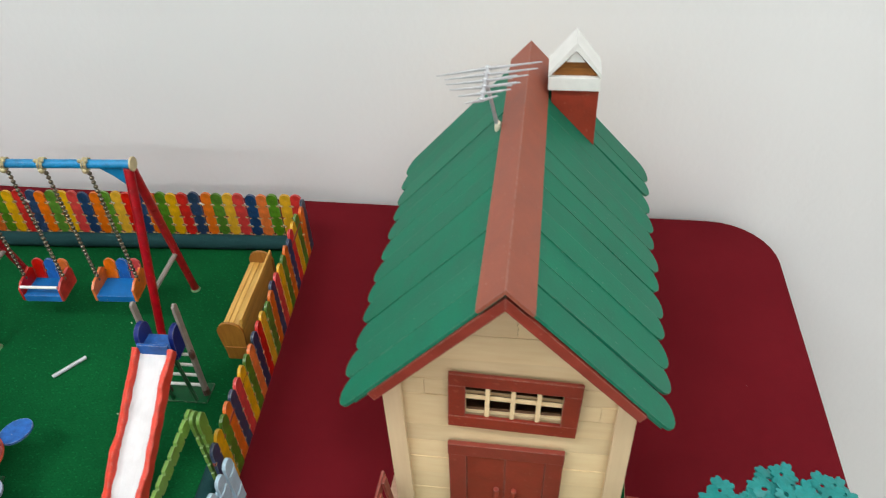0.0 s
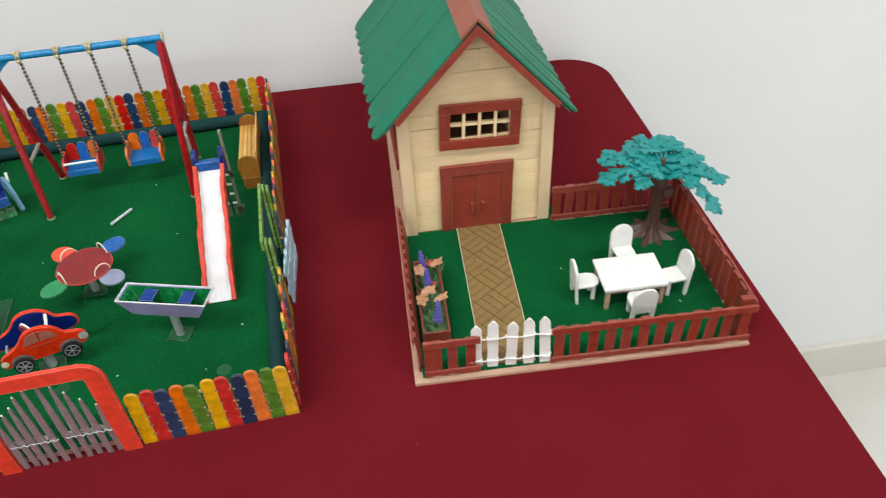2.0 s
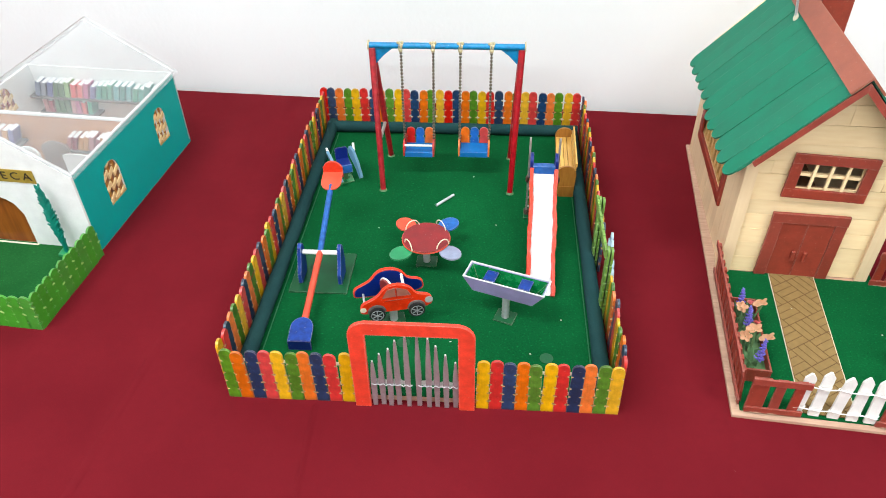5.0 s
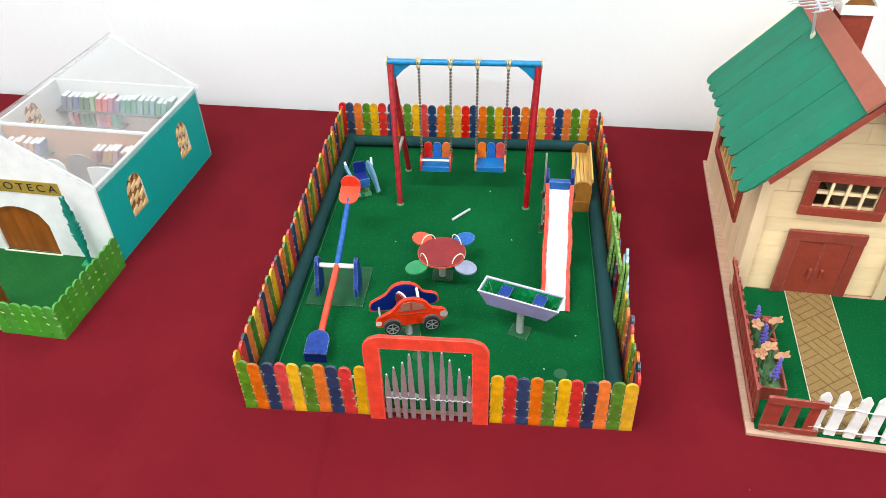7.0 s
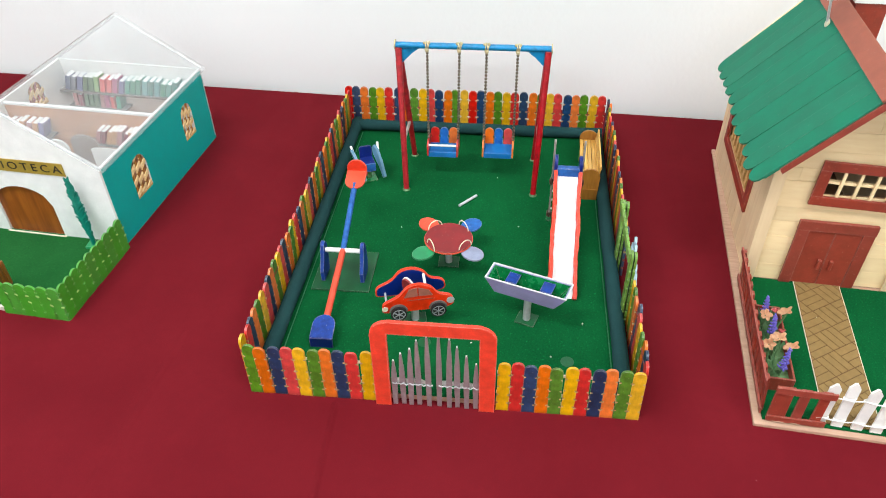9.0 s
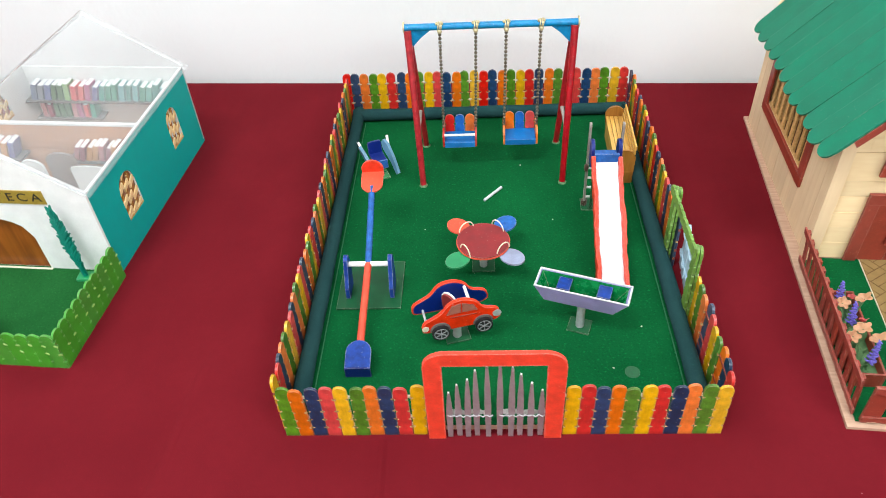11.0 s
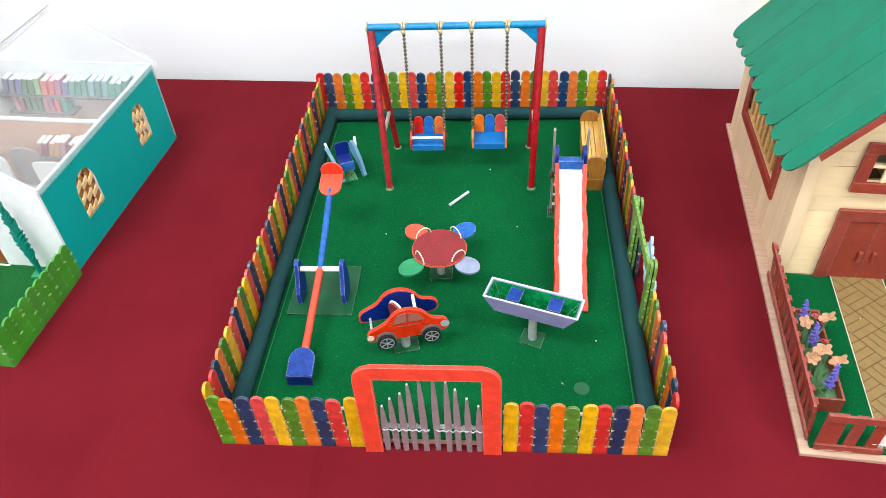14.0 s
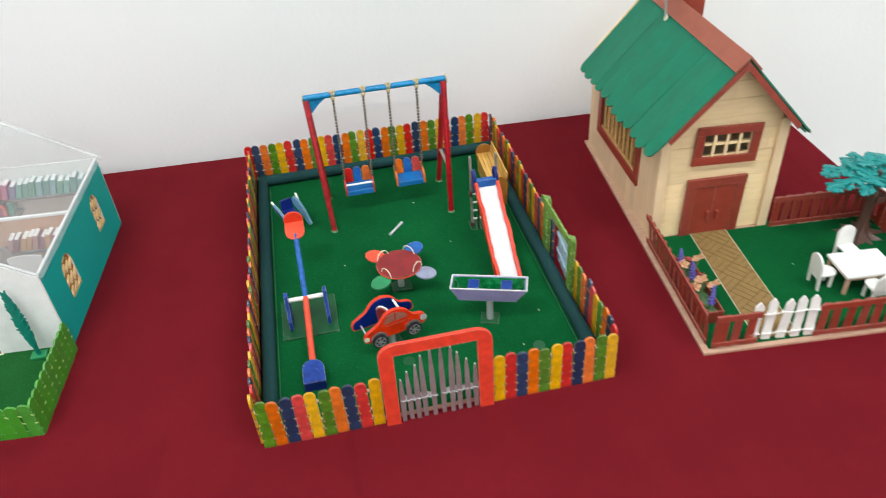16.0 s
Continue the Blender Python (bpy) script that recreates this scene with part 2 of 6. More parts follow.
M = {
    "cloth": felt("burgundy_cloth", (110, 24, 32), (101, 20, 28), lint=0.08, cell=62.0, scale=2600.0, grain=0.14, wrinkle=0.014),
    "turf": felt("green_felt", (13, 89, 45), (8, 75, 37), lint=0.16, cell=75.0, scale=950.0, grain=0.62),
    # felt colour lightened for the light and haze on the library forecourt
    "lawn": felt("lit_green_felt", (34, 92, 44), (26, 80, 36), lint=0.2, cell=60.0, scale=1000.0, grain=0.5),
    "tube": felt("dark_green_felt", (40, 72, 72), (32, 62, 63), lint=0.08, cell=50.0, scale=1600.0, grain=0.3, wrinkle=0.003),
    "wall": plaster("white_wall_paint", (237, 237, 235)),
    "ceiling": plaster("white_ceiling_paint", (236, 236, 234)),
    "marble": marble("polished_marble"),
    "skirting": plain("cream_skirting", (222, 216, 205), 0.3, scale=8, vary=0.04),
    "red": paint("red_paint", (200, 42, 36), 0.34, vary=0.28, scale=140, grain=1.0, stretch=(520, 60, 520), spread=0.13, fade=0.08),
    "orange": paint("orange_paint", (216, 106, 28), 0.34, vary=0.26, scale=140, grain=1.0, stretch=(520, 60, 520), spread=0.1),
    "yellow": paint("yellow_paint", (216, 162, 14), 0.34, vary=0.24, scale=140, grain=1.0, stretch=(520, 60, 520)),
    "green": paint("leaf_green_paint", (80, 124, 32), 0.34, vary=0.4, scale=160, grain=1.0, stretch=(520, 60, 520), spread=0.14),
    "navy": paint("navy_paint", (28, 54, 88), 0.34, vary=0.45, scale=160, grain=1.0, stretch=(520, 60, 520), spread=0.3, fade=0.22),
    "bar_blue": paint("sky_blue_paint", (14, 124, 174), 0.35, vary=0.22, scale=220, chips=0.8),
    "leg_red": paint("crimson_paint", (164, 18, 30), 0.3, vary=0.3, scale=200, grain=1.0, stretch=(420, 420, 40), chips=0.6),
    "seat_blue": paint("bright_blue_paint", (8, 104, 172), 0.45, gloss=0.3),
    "deep_blue": paint("deep_blue_paint", (16, 36, 110), 0.45, gloss=0.3),
    "royal": paint("royal_blue_paint", (16, 55, 134), 0.45, spread=0.03, gloss=0.3, vary=0.3, scale=180, chips=0.7, edge=0.95),
    "chute": paint("scuffed_white_paint", (226, 225, 224), 0.35, vary=0.06, scale=120, grain=1.0, stretch=(700, 60, 60), spread=0.0, relief=0.0009, edge=0.0, chips=0.0),
    "mid_blue": paint("mid_blue_paint", (34, 94, 168), 0.45, gloss=0.3, vary=0.3, scale=180, chips=0.7, edge=0.95),
    "vermilion": paint("vermilion_paint", (222, 60, 36), 0.45, spread=0.02, gloss=0.3, edge=0.65, chips=0.6, scale=150, wear=(206, 84, 58)),
    "coral": paint("coral_paint", (222, 76, 48), 0.5, spread=0.03, gloss=0.3),
    "lilac": paint("lilac_paint", (158, 147, 194), 0.4, vary=0.12, edge=0.95, chips=0.5),
    "pale_lilac": paint("pale_lilac_paint", (148, 154, 178), 0.4),
    "rim_grey": paint("pale_rim_paint", (206, 208, 212), 0.45, edge=0.5),
    "boat_green": paint("glossy_green_paint", (24, 116, 62), 0.25, vary=0.3, scale=180, chips=0.7, edge=0.95),
    "seat_green": paint("seat_green_paint", (36, 136, 84), 0.4),
    # the strong pale edge here paints glints along the plates' rims
    "plate_green": paint("base_plate_green", (11, 80, 43), 0.35, gloss=0.3, edge=0.6, chips=0.15),
    "maroon": paint("maroon_felt_paint", (136, 40, 42), 0.7),
    "grey_blue": paint("pale_grey_blue_paint", (92, 134, 160), 0.4),
    "pale_blue": paint("pale_blue_paint", (176, 204, 218), 0.45),
    "olive": paint("light_green_paint", (104, 144, 52), 0.45, vary=0.24),
    "white": paint("white_paint", (236, 234, 228), 0.4, vary=0.05, spread=0.02, edge=0.0, chips=0.1),
    "white_rough": paint("white_board", (232, 231, 228), 0.6, vary=0.05, spread=0.02, edge=0.0, chips=0.1),
    "steel": plain("brushed_steel", (166, 150, 152), 0.32, 0.45),
    "foil": plain("crumpled_foil", (240, 238, 236), 0.3, 0.15, scale=900, relief=0.0004),
    "grey_stick": paint("grey_brown_stick_paint", (142, 132, 124), 0.45),
    "brass": plain("dull_brass_wire", (198, 182, 140), 0.4, 0.3),
    "bench_end": wood("varnished_end_panel", (172, 116, 46), (146, 92, 32), 0.35, axis=(500, 500, 60)),
    "rim_metal": plain("wheel_rim_plastic", (150, 150, 152), 0.4, 0.2),
    "silver": plain("silver_paint", (196, 196, 198), 0.35, 0.35),
    "chain": plain("bead_chain_metal", (116, 106, 90), 0.28, 0.85),
    "tape": plain("cream_tape", (226, 216, 190), 0.5),
    "bench": wood("varnished_pine", (218, 172, 88), (186, 134, 56), 0.35, axis=(400, 40, 400), spread=0.12),
    "cream": wood("pale_stick_wood", (248, 220, 173), (241, 209, 159), 0.6, axis=(40, 300, 300), spread=0.1),
    "cream_up": wood("pale_upright_wood", (234, 206, 166), (225, 194, 152), 0.6, axis=(260, 260, 16), spread=0.06),
    "base_wood": wood("base_board_edge", (200, 164, 138), (176, 138, 114), 0.7),
    "trim": paint("brown_red_paint", (144, 56, 41), 0.42, vary=0.16, wear=(166, 92, 72)),
    "ridge": paint("terracotta_brown_paint", (152, 82, 62), 0.5, vary=0.1, gloss=0.3, edge=0.25),
    "roof": paint("sea_green_paint", (12, 112, 84), 0.55, vary=0.12, scale=60, spread=0.05, gloss=0.3, edge=0.3),
    "teal": paint("teal_card", (0, 164, 156), 0.55, vary=0.05, spread=0.0, gloss=0.2, edge=0.0, chips=0.12),
    "brown": wood("dark_door_wood", (164, 90, 30), (116, 56, 18), 0.32, axis=(170, 170, 14)),
    "window_wood": wood("window_strip_wood", (214, 172, 108), (182, 136, 76), 0.5),
    "gold": plain("gold_plate", (176, 148, 62), 0.4, 0.3),
    "ink": plain("black_ink", (34, 28, 22), 0.6),
    "path": plain("tan_path_card", (138, 110, 62), 0.7, scale=180),
    "joint": plain("dark_joint_print", (104, 74, 36), 0.8),
    "plastic_green": plain("teal_plastic_leaf", (14, 132, 128), 0.45, scale=500, vary=0.12),
    "plastic_brown": plain("brown_plastic_bark", (84, 58, 48), 0.42, scale=250, vary=0.15),
    "cypress": plain("dark_teal_plastic", (0, 116, 98), 0.45, scale=600, vary=0.15),
    "card": plain("pale_card_edge", (206, 196, 186), 0.7),
    "lattice": wood("pale_lattice_strip", (240, 210, 156), (222, 186, 128), 0.5),
    "seam": plain("pale_felt_seam", (34, 104, 64), 0.8),
    "glue": plain("dried_glue_on_felt", (15, 84, 46), 0.45, scale=700),
    "bare": plain("bare_cut_wood", (184, 148, 98), 0.7),
    "root": plain("brown_plastic_root", (86, 62, 52), 0.4, scale=250, vary=0.2),
    "tick": plain("pale_green_notch", (150, 184, 104), 0.5),
    "hedge": paint("bright_green_paint", (66, 146, 46), 0.4, vary=0.14),
    "purple": plain("purple_plastic_petal", (112, 100, 196), 0.5, scale=500),
    "peach": plain("peach_plastic_petal", (240, 190, 148), 0.5, scale=500, vary=0.05),
    "stem": plain("green_plastic_stem", (92, 130, 84), 0.5),
    "pink": plain("pink_petal", (226, 110, 110), 0.5),
    "tan_wall": wood("tan_partition_wood", (198, 146, 110), (176, 122, 88), 0.6, axis=(12, 90, 240)),
    "taupe": plain("grey_brown_card", (150, 134, 126), 0.7),
    "grey": plain("grey_card", (112, 103, 99), 0.6),
    "dark": plain("dark_room_lining", (126, 90, 62), 0.8),
    "black": plain("black_rubber", (28, 28, 30), 0.5),
    "window_brown": plain("car_window_brown", (158, 96, 80), 0.5),
    "acrylic": clear_plastic("clear_acrylic"),
    "hazy": clear_plastic("cloudy_glued_acrylic", 0.25, 0.55),
    "panel": glowing("lamp_panel", 6.0),
    "amber": wood("chimney_lining_wood", (150, 92, 26), (118, 68, 18), 0.6),
}


# ---- mesh helpers ----
I4 = Matrix.Identity(4)


def prism(bm, pts, z0, z1, m=I4):
    """The polygon pts, drawn in xy, pulled from z0 to z1."""
    lo = [bm.verts.new(m @ Vector((x, y, z0))) for x, y in pts]
    hi = [bm.verts.new(m @ Vector((x, y, z1))) for x, y in pts]
    bm.faces.new(lo[::-1])
    bm.faces.new(hi)
    for i in range(len(pts)):
        j = (i + 1) % len(pts)
        bm.faces.new((lo[i], lo[j], hi[j], hi[i]))
    return bm


def box(bm, x0, x1, y0, y1, z0, z1, b=0.0, m=I4):
    at = m @ Matrix.Translation(((x0 + x1) / 2, (y0 + y1) / 2, (z0 + z1) / 2)) @ Matrix.Diagonal((x1 - x0, y1 - y0, z1 - z0, 1))
    got = bmesh.ops.create_cube(bm, size=1, matrix=at)
    if b:
        edges = list({e for v in got["verts"] for e in v.link_edges})
        bmesh.ops.bevel(bm, geom=edges, offset=b, segments=2, affect="EDGES", profile=0.6)
    return bm


def rod(bm, p0, p1, r, seg=12, r2=None):
    a, b = Vector(p0), Vector(p1)
    turn = (b - a).to_track_quat("Z", "Y").to_matrix().to_4x4()
    bmesh.ops.create_cone(bm, cap_ends=True, segments=seg, radius1=r, radius2=r if r2 is None else r2,
                          depth=(b - a).length, matrix=Matrix.Translation((a + b) / 2) @ turn)
    return bm


def ball(bm, c, r, u=8, v=6, squash=(1, 1, 1)):
    bmesh.ops.create_uvsphere(bm, u_segments=u, v_segments=v, radius=r,
                              matrix=Matrix.Translation(c) @ Matrix.Diagonal((*squash, 1)))
    return bm


def sweep(bm, pts, r, seg=6):
    """A round wire along pts."""
    pts = [Vector(p) for p in pts]
    rings = []
    for i, p in enumerate(pts):
        d = (pts[min(i + 1, len(pts) - 1)] - pts[max(i - 1, 0)]).normalized()
        q = d.to_track_quat("Z", "Y")
        rings.append([bm.verts.new(p + q @ Vector((r * math.cos(a), r * math.sin(a), 0)))
                      for a in (2 * math.pi * k / seg for k in range(seg))])
    for a, b in zip(rings, rings[1:]):
        for k in range(seg):
            bm.faces.new((a[k], a[(k + 1) % seg], b[(k + 1) % seg], b[k]))
    bm.faces.new(rings[0][::-1])
    bm.faces.new(rings[-1])
    return bm


def mesh_of(name, bm, material, smooth=False):
    bmesh.ops.recalc_face_normals(bm, faces=bm.faces)
    me = bpy.data.meshes.new(name)
    bm.to_mesh(me)
    bm.free()
    me.materials.append(material)
    if smooth:
        for p in me.polygons:
            p.use_smooth = True
        me.set_sharp_from_angle(angle=radians(40))
    return me


def part(name, bm, material, parent, label="", smooth=False):
    ob = new(name, mesh_of(name, bm, M[material], smooth))
    ob.parent = parent
    return tagged(ob, label)


def piece(name, mesh, parent, m):
    """An object of its own on a shared mesh."""
    ob = new(name, mesh)
    ob.parent = parent
    ob.matrix_basis = m
    return ob


def thing(name, label, category, m=I4, group=""):
    ob = new(name)
    ob.empty_display_size = 0.02
    ob.matrix_basis = m
    return tagged(ob, label, category, group)


def structure(name, bm, material, m=I4, smooth=False, label=""):
    ob = new(name, mesh_of(name, bm, M[material], smooth))
    ob.matrix_basis = m
    return tagged(ob, label, kind="structure")


def arc(cx, cy, r, a0, a1, n):
    return [(cx + r * math.cos(radians(a0 + (a1 - a0) * k / n)), cy + r * math.sin(radians(a0 + (a1 - a0) * k / n))) for k in range(n + 1)]


def bmn():
    return bmesh.new()


UP = pose(0, 0, 0, 90, 0, 0)         # stands a drawing in xy upright: x stays, y becomes z, z becomes -y


# ---- the room ----
structure("wall_north", box(bmn(), -2.6, 2.2, 0, 0.12, 0, 2.75), "wall", ROOM)
structure("wall_south", box(bmn(), -2.6, 2.2, -4.72, -4.6, 0, 2.75), "wall", ROOM)
structure("wall_west", box(bmn(), -2.72, -2.6, -4.6, 0, 0, 2.75), "wall", ROOM)
structure("wall_east", box(bmn(), 2.2, 2.32, -4.6, 0, 0, 2.75), "wall", ROOM)
structure("ceiling", box(bmn(), -2.72, 2.32, -4.72, 0.12, 2.75, 2.85), "ceiling", ROOM)
structure("floor", box(bmn(), -2.72, 2.32, -4.72, 0.12, -0.1, 0), "marble", ROOM)
structure("baseboard", box(bmn(), -2.6, 2.2, -0.012, 0, 0, 0.088, 0.002), "skirting", ROOM, label="cream marble skirting along the white wall")
for px, py, power in PANELS:
    lamp = thing("ceiling_light", "slim white ceiling panel lamp, switched on", "ceiling light", ROOM @ pose(px, py, 2.75), "ceiling lights")
    part("frame", box(bmn(), -0.63, 0.63, -0.18, 0.18, -0.012, 0, 0.003), "white", lamp)
    part("diffuser", box(bmn(), -0.6, 0.6, -0.15, 0.15, -0.014, -0.011), "panel", lamp)

# ---- the table ----
table = thing("display_table", "long table draped with a plain burgundy cloth against the wall", "table", pose(0.697, 0.4485, 0, 0, 0, -3.52))
LEN, DEP, RAD = 1.95, 0.80, 0.052


def table_outline(grow):
    r = RAD + grow
    return (arc(-RAD, -RAD, r, 90, 0, 8) + arc(-RAD, -DEP + RAD, r, 0, -90, 8)
            + arc(-LEN + RAD, -DEP + RAD, r, -90, -180, 8) + arc(-LEN + RAD, -RAD, r, 180, 90, 8))[::-1]


bm = bmn()
rings = []
for k, (grow, z) in enumerate([(-0.006, TOP - 0.0), (-0.0022, TOP - 0.0003), (-0.0006, TOP - 0.0012), (0.0, TOP - 0.003),
                               (0.001, TOP - 0.02), (0.003, TOP - 0.10), (0.006, TOP - 0.22), (0.008, TOP - 0.36)]):
    line = table_outline(grow)
    fold = max(0.0, (TOP - z - 0.02)) * 0.03
    rings.append([bm.verts.new((x + fold * math.sin(i * 1.7), y if y > -0.1 else y + fold * math.cos(i * 2.3), z)) for i, (x, y) in enumerate(line)])
bm.faces.new(rings[0])
for a, b in zip(rings, rings[1:]):
    for i in range(len(a)):
        j = (i + 1) % len(a)
        bm.faces.new((a[i], b[i], b[j], a[j]))
part("tablecloth", bm, "cloth", table, "plain burgundy cloth with specks of lint", True)
bm = bmn()
prism(bm, table_outline(-0.014), TOP - 0.03, TOP - 0.004)
part("tabletop", bm, "base_wood", table)
inv = pose(0.697, 0.4485, 0, 0, 0, -3.52).inverted()
for (xa, ya), (xb, yb), wide in (((0.0702, -0.006), (0.0790, -0.318), 0.0030), ((-0.0740, 0.060), (-0.1010, -0.300), 0.0040)):
    a_, b_ = Vector((xa, ya, TOP)), Vector((xb, yb, TOP))
    v_ = (b_ - a_).normalized().cross(Vector((0, 0, 1))) * wide
    up = Vector((0, 0, 0.0011))
    bm = bmn()
    ends = [[bm.verts.new(inv @ q) for q in (c - v_, c + up, c + v_)] for c in (a_, b_)]
    for i in range(2):
        bm.faces.new((ends[0][i], ends[0][i + 1], ends[1][i + 1], ends[1][i]))
    part("fold_line", bm, "cloth", table, "faint pressed fold in the cloth", True)
for x in (-0.10, -LEN + 0.10):
    for y in (-0.10, -DEP + 0.10):
        part("leg", rod(bmn(), (x, y, 0), (x, y, TOP - 0.03), 0.02), "steel", table)

# ---- the playground model ----
G = TOP + 0.006          # its felt ground
PW, PD = 0.300, 0.411    # board inside the fence

board = thing("playground_board", "flat board covered in dark green felt, lying on the burgundy cloth", "model base", pose(0, 0, TOP))
part("board", box(bmn(), 0.0025, PW - 0.0025, 0.0025, PD - 0.0025, 0, 0.005), "base_wood", board)
part("felt", box(bmn(), 0.0025, PW - 0.0025, 0.0025, PD - 0.0025, 0.005, 0.006), "turf", board, "dark green felt ground")
for sx, sy, sr in ((0.2481, 0.0463, 0.0055), (0.1313, 0.0575, 0.0055)):
    part("glue_spot", prism(bmn(), arc(sx, sy, sr, 0, 345, 23), 0.006, 0.0062), "glue", board, "paler round glue spot")


def pad(name, a, b, label, seam=None):
    """A felt-covered round bolster along the fence."""
    ob = thing(name, label, "edging", pose(0, 0, 0), "felt edgings")
    v = Vector(b) - Vector(a)
    n = 14
    bm = bmn()
    rings = []
    side = Vector((-v.y, v.x, 0)).normalized()
    for k in range(n + 1):
        c = Vector(a) + v * k / n
        r = 0.0064 + 0.0003 * math.sin(k * 1.9)
        rings.append([bm.verts.new(c + side * r * math.cos(t) + Vector((0, 0, max(-0.0062, r * math.sin(t)))))
                      for t in (2 * math.pi * i / 14 for i in range(14))])
    for p, q in zip(rings, rings[1:]):
        for i in range(14):
            bm.faces.new((p[i], p[(i + 1) % 14], q[(i + 1) % 14], q[i]))
    bm.faces.new(rings[0][::-1])
    bm.faces.new(rings[-1])
    part("bolster", bm, "tube", ob, "", True)
    if seam is not None:
        part("seam", box(bmn(), seam, seam + 0.0009, 0.005, 0.39, G, G + 0.0005), "seam", ob, "pale glued seam of the felt")


pad("felt_edging", (0.0095, 0.005, G + 0.0062), (0.0095, 0.404, G + 0.0062), "dark green felt bolster along the fence's foot", 0.0167)
pad("felt_edging", (0.004, 0.3968, G + 0.0062), (0.296, 0.3968, G + 0.0062), "dark green felt bolster under the back fence")
pad("felt_edging", (0.2895, 0.005, G + 0.0062), (0.2895, 0.394, G + 0.0062), "dark green felt bolster by the side gate", 0.2822)

# notched craft sticks
def stick_outline(w, h, notches, depth=0.0017, gap=0.00075):
    """A stick with a round head and pairs of notches, drawn from its foot."""
    right = []
    for z in notches:
        right += [(w / 2, z - gap * 1.6), (w / 2 - depth, z - gap * 0.5), (w / 2 - depth, z + gap * 0.5), (w / 2, z + gap * 1.6)]
    head = arc(0, h - w / 2, w / 2, 0, 180, 8)
    left = [(-x, z) for x, z in right[::-1]]
    return [(-w / 2, 0), (w / 2, 0)] + right + head + left


STICKS = {}


def stick_mesh(color, w=0.0094, h=0.052, notches=(0.0095, 0.0186, 0.0276, 0.0403), thick=0.002, cut=1.0):
    key = (color, w, h, cut)
    if key not in STICKS:
        bm_ = prism(bmn(), stick_outline(w, h, notches, 0.0016 * cut, 0.00064 * cut), 0, thick)
        bm_.normal_update()
        for f_ in bm_.faces:      # the saw cuts show bare wood
            inset = max(abs(v_.co.x) for v_ in f_.verts) <= w / 2 + 1e-6 and min(abs(v_.co.x) for v_ in f_.verts) < w / 2 - 1e-4
            if abs(f_.normal.z) < 0.5 and inset and max(v_.co.y for v_ in f_.verts) < h - w / 2 - 1e-4 and min(v_.co.y for v_ in f_.verts) > 1e-4:
                f_.material_index = 1
        STICKS[key] = mesh_of("picket", bm_, M[color])
        STICKS[key].materials.append(M["hedge" if color == "hedge" else "bare"])
    return STICKS[key]


CODE = {"R": "red", "N": "navy", "O": "orange", "G": "green", "Y": "yellow"}


def picket_row(label, start, way, count, pitch, colors, yaw, foot=0.0, lean_back=0.0, cut=1.0):
    """One side of the fence: pickets side by side on two thin rails."""
    fence = thing("picket_fence", label, "fence", pose(*start, TOP), "fence round the playground")
    rng = random.Random(count * 7 + int(yaw))
    ux, uy = math.cos(radians(way)), math.sin(radians(way))
    for k in range(count):
        d = (k + 0.5) * pitch
        lean = rng.uniform(-1.2, 1.2)
        tip = rng.uniform(-1.5, 1.5) - lean_back * (1 - k / count)
        m = pose(ux * d, uy * d, foot + rng.uniform(-0.0004, 0.0006), 0, 0, yaw) @ pose(0, 0, 0, tip, lean, 0) @ UP
        piece("picket", stick_mesh(CODE[colors[k % len(colors)]], cut=cut), fence, m)
    return fence


def rail(fence, a, b, z, color="tape"):
    v = (Vector((*b, 0)) - Vector((*a, 0)))
    yaw = math.degrees(math.atan2(v.y, v.x))
    part("rail", box(bmn(), 0, v.length, -0.0006, 0.0006, z - 0.0011, z + 0.0011, 0, pose(*a, 0, 0, 0, yaw)), color, fence, "thin pale stick rail")


f = picket_row("row of rainbow-painted craft-stick pickets beside the orange gate", (0.0015, 0.0003), 0, 10, 0.00995, "GONRY", 0)
for z in (0.0095, 0.0186, 0.0403):
    rail(f, (0, 0.0006), (0.098, 0.0006), z)
f = picket_row("longer row of rainbow-painted pickets beside the orange gate", (0.193, 0.0), 0, 11, 0.00975, "YRNOG", 0, foot=-0.0006)
for z in (0.0095, 0.0186, 0.0403):
    rail(f, (0, 0.0006), (0.105, 0.0006), z)
f = picket_row("long back row of rainbow-painted pickets below the white wall", (-0.0066, 0.4115), 0, 31, 0.00983, "RNOGY", 0, foot=0.0010, lean_back=4.0, cut=1.4)
rail(f, (0.0035, 0.0037), (0.3030, 0.0009), 0.0403, "white")
rail(f, (0.0035, 0.0028), (0.3030, 0.0009), 0.0276, "trim")
rail(f, (0.0035, 0.0022), (0.3030, 0.0009), 0.0186, "white")
f = picket_row("unbroken side row of rainbow-painted pickets", (-0.001, 0.0035), 90, 42, 0.00967, "YRNOG", 90)
for z in (0.0095, 0.0186, 0.0403):
    rail(f, (0.0008, 0), (0.0008, 0.402), z, "trim")
f = picket_row("short row of rainbow-painted pickets in front of the side gate", (0.2995, 0.004), 90, 10, 0.00967, "RNOGY", 90)
for z in (0.0095, 0.0186, 0.0403):
    rail(f, (0.0008, 0), (0.0008, 0.095), z, "trim")
f = picket_row("side row of rainbow-painted pickets behind the side gate", (0.2995, 0.1622), 90, 25, 0.0099, "NY" + "GONRY" * 5, 90)
for z in (0.0095, 0.0186, 0.0403):
    rail(f, (0.0008, 0), (0.0008, 0.246), z, "trim")

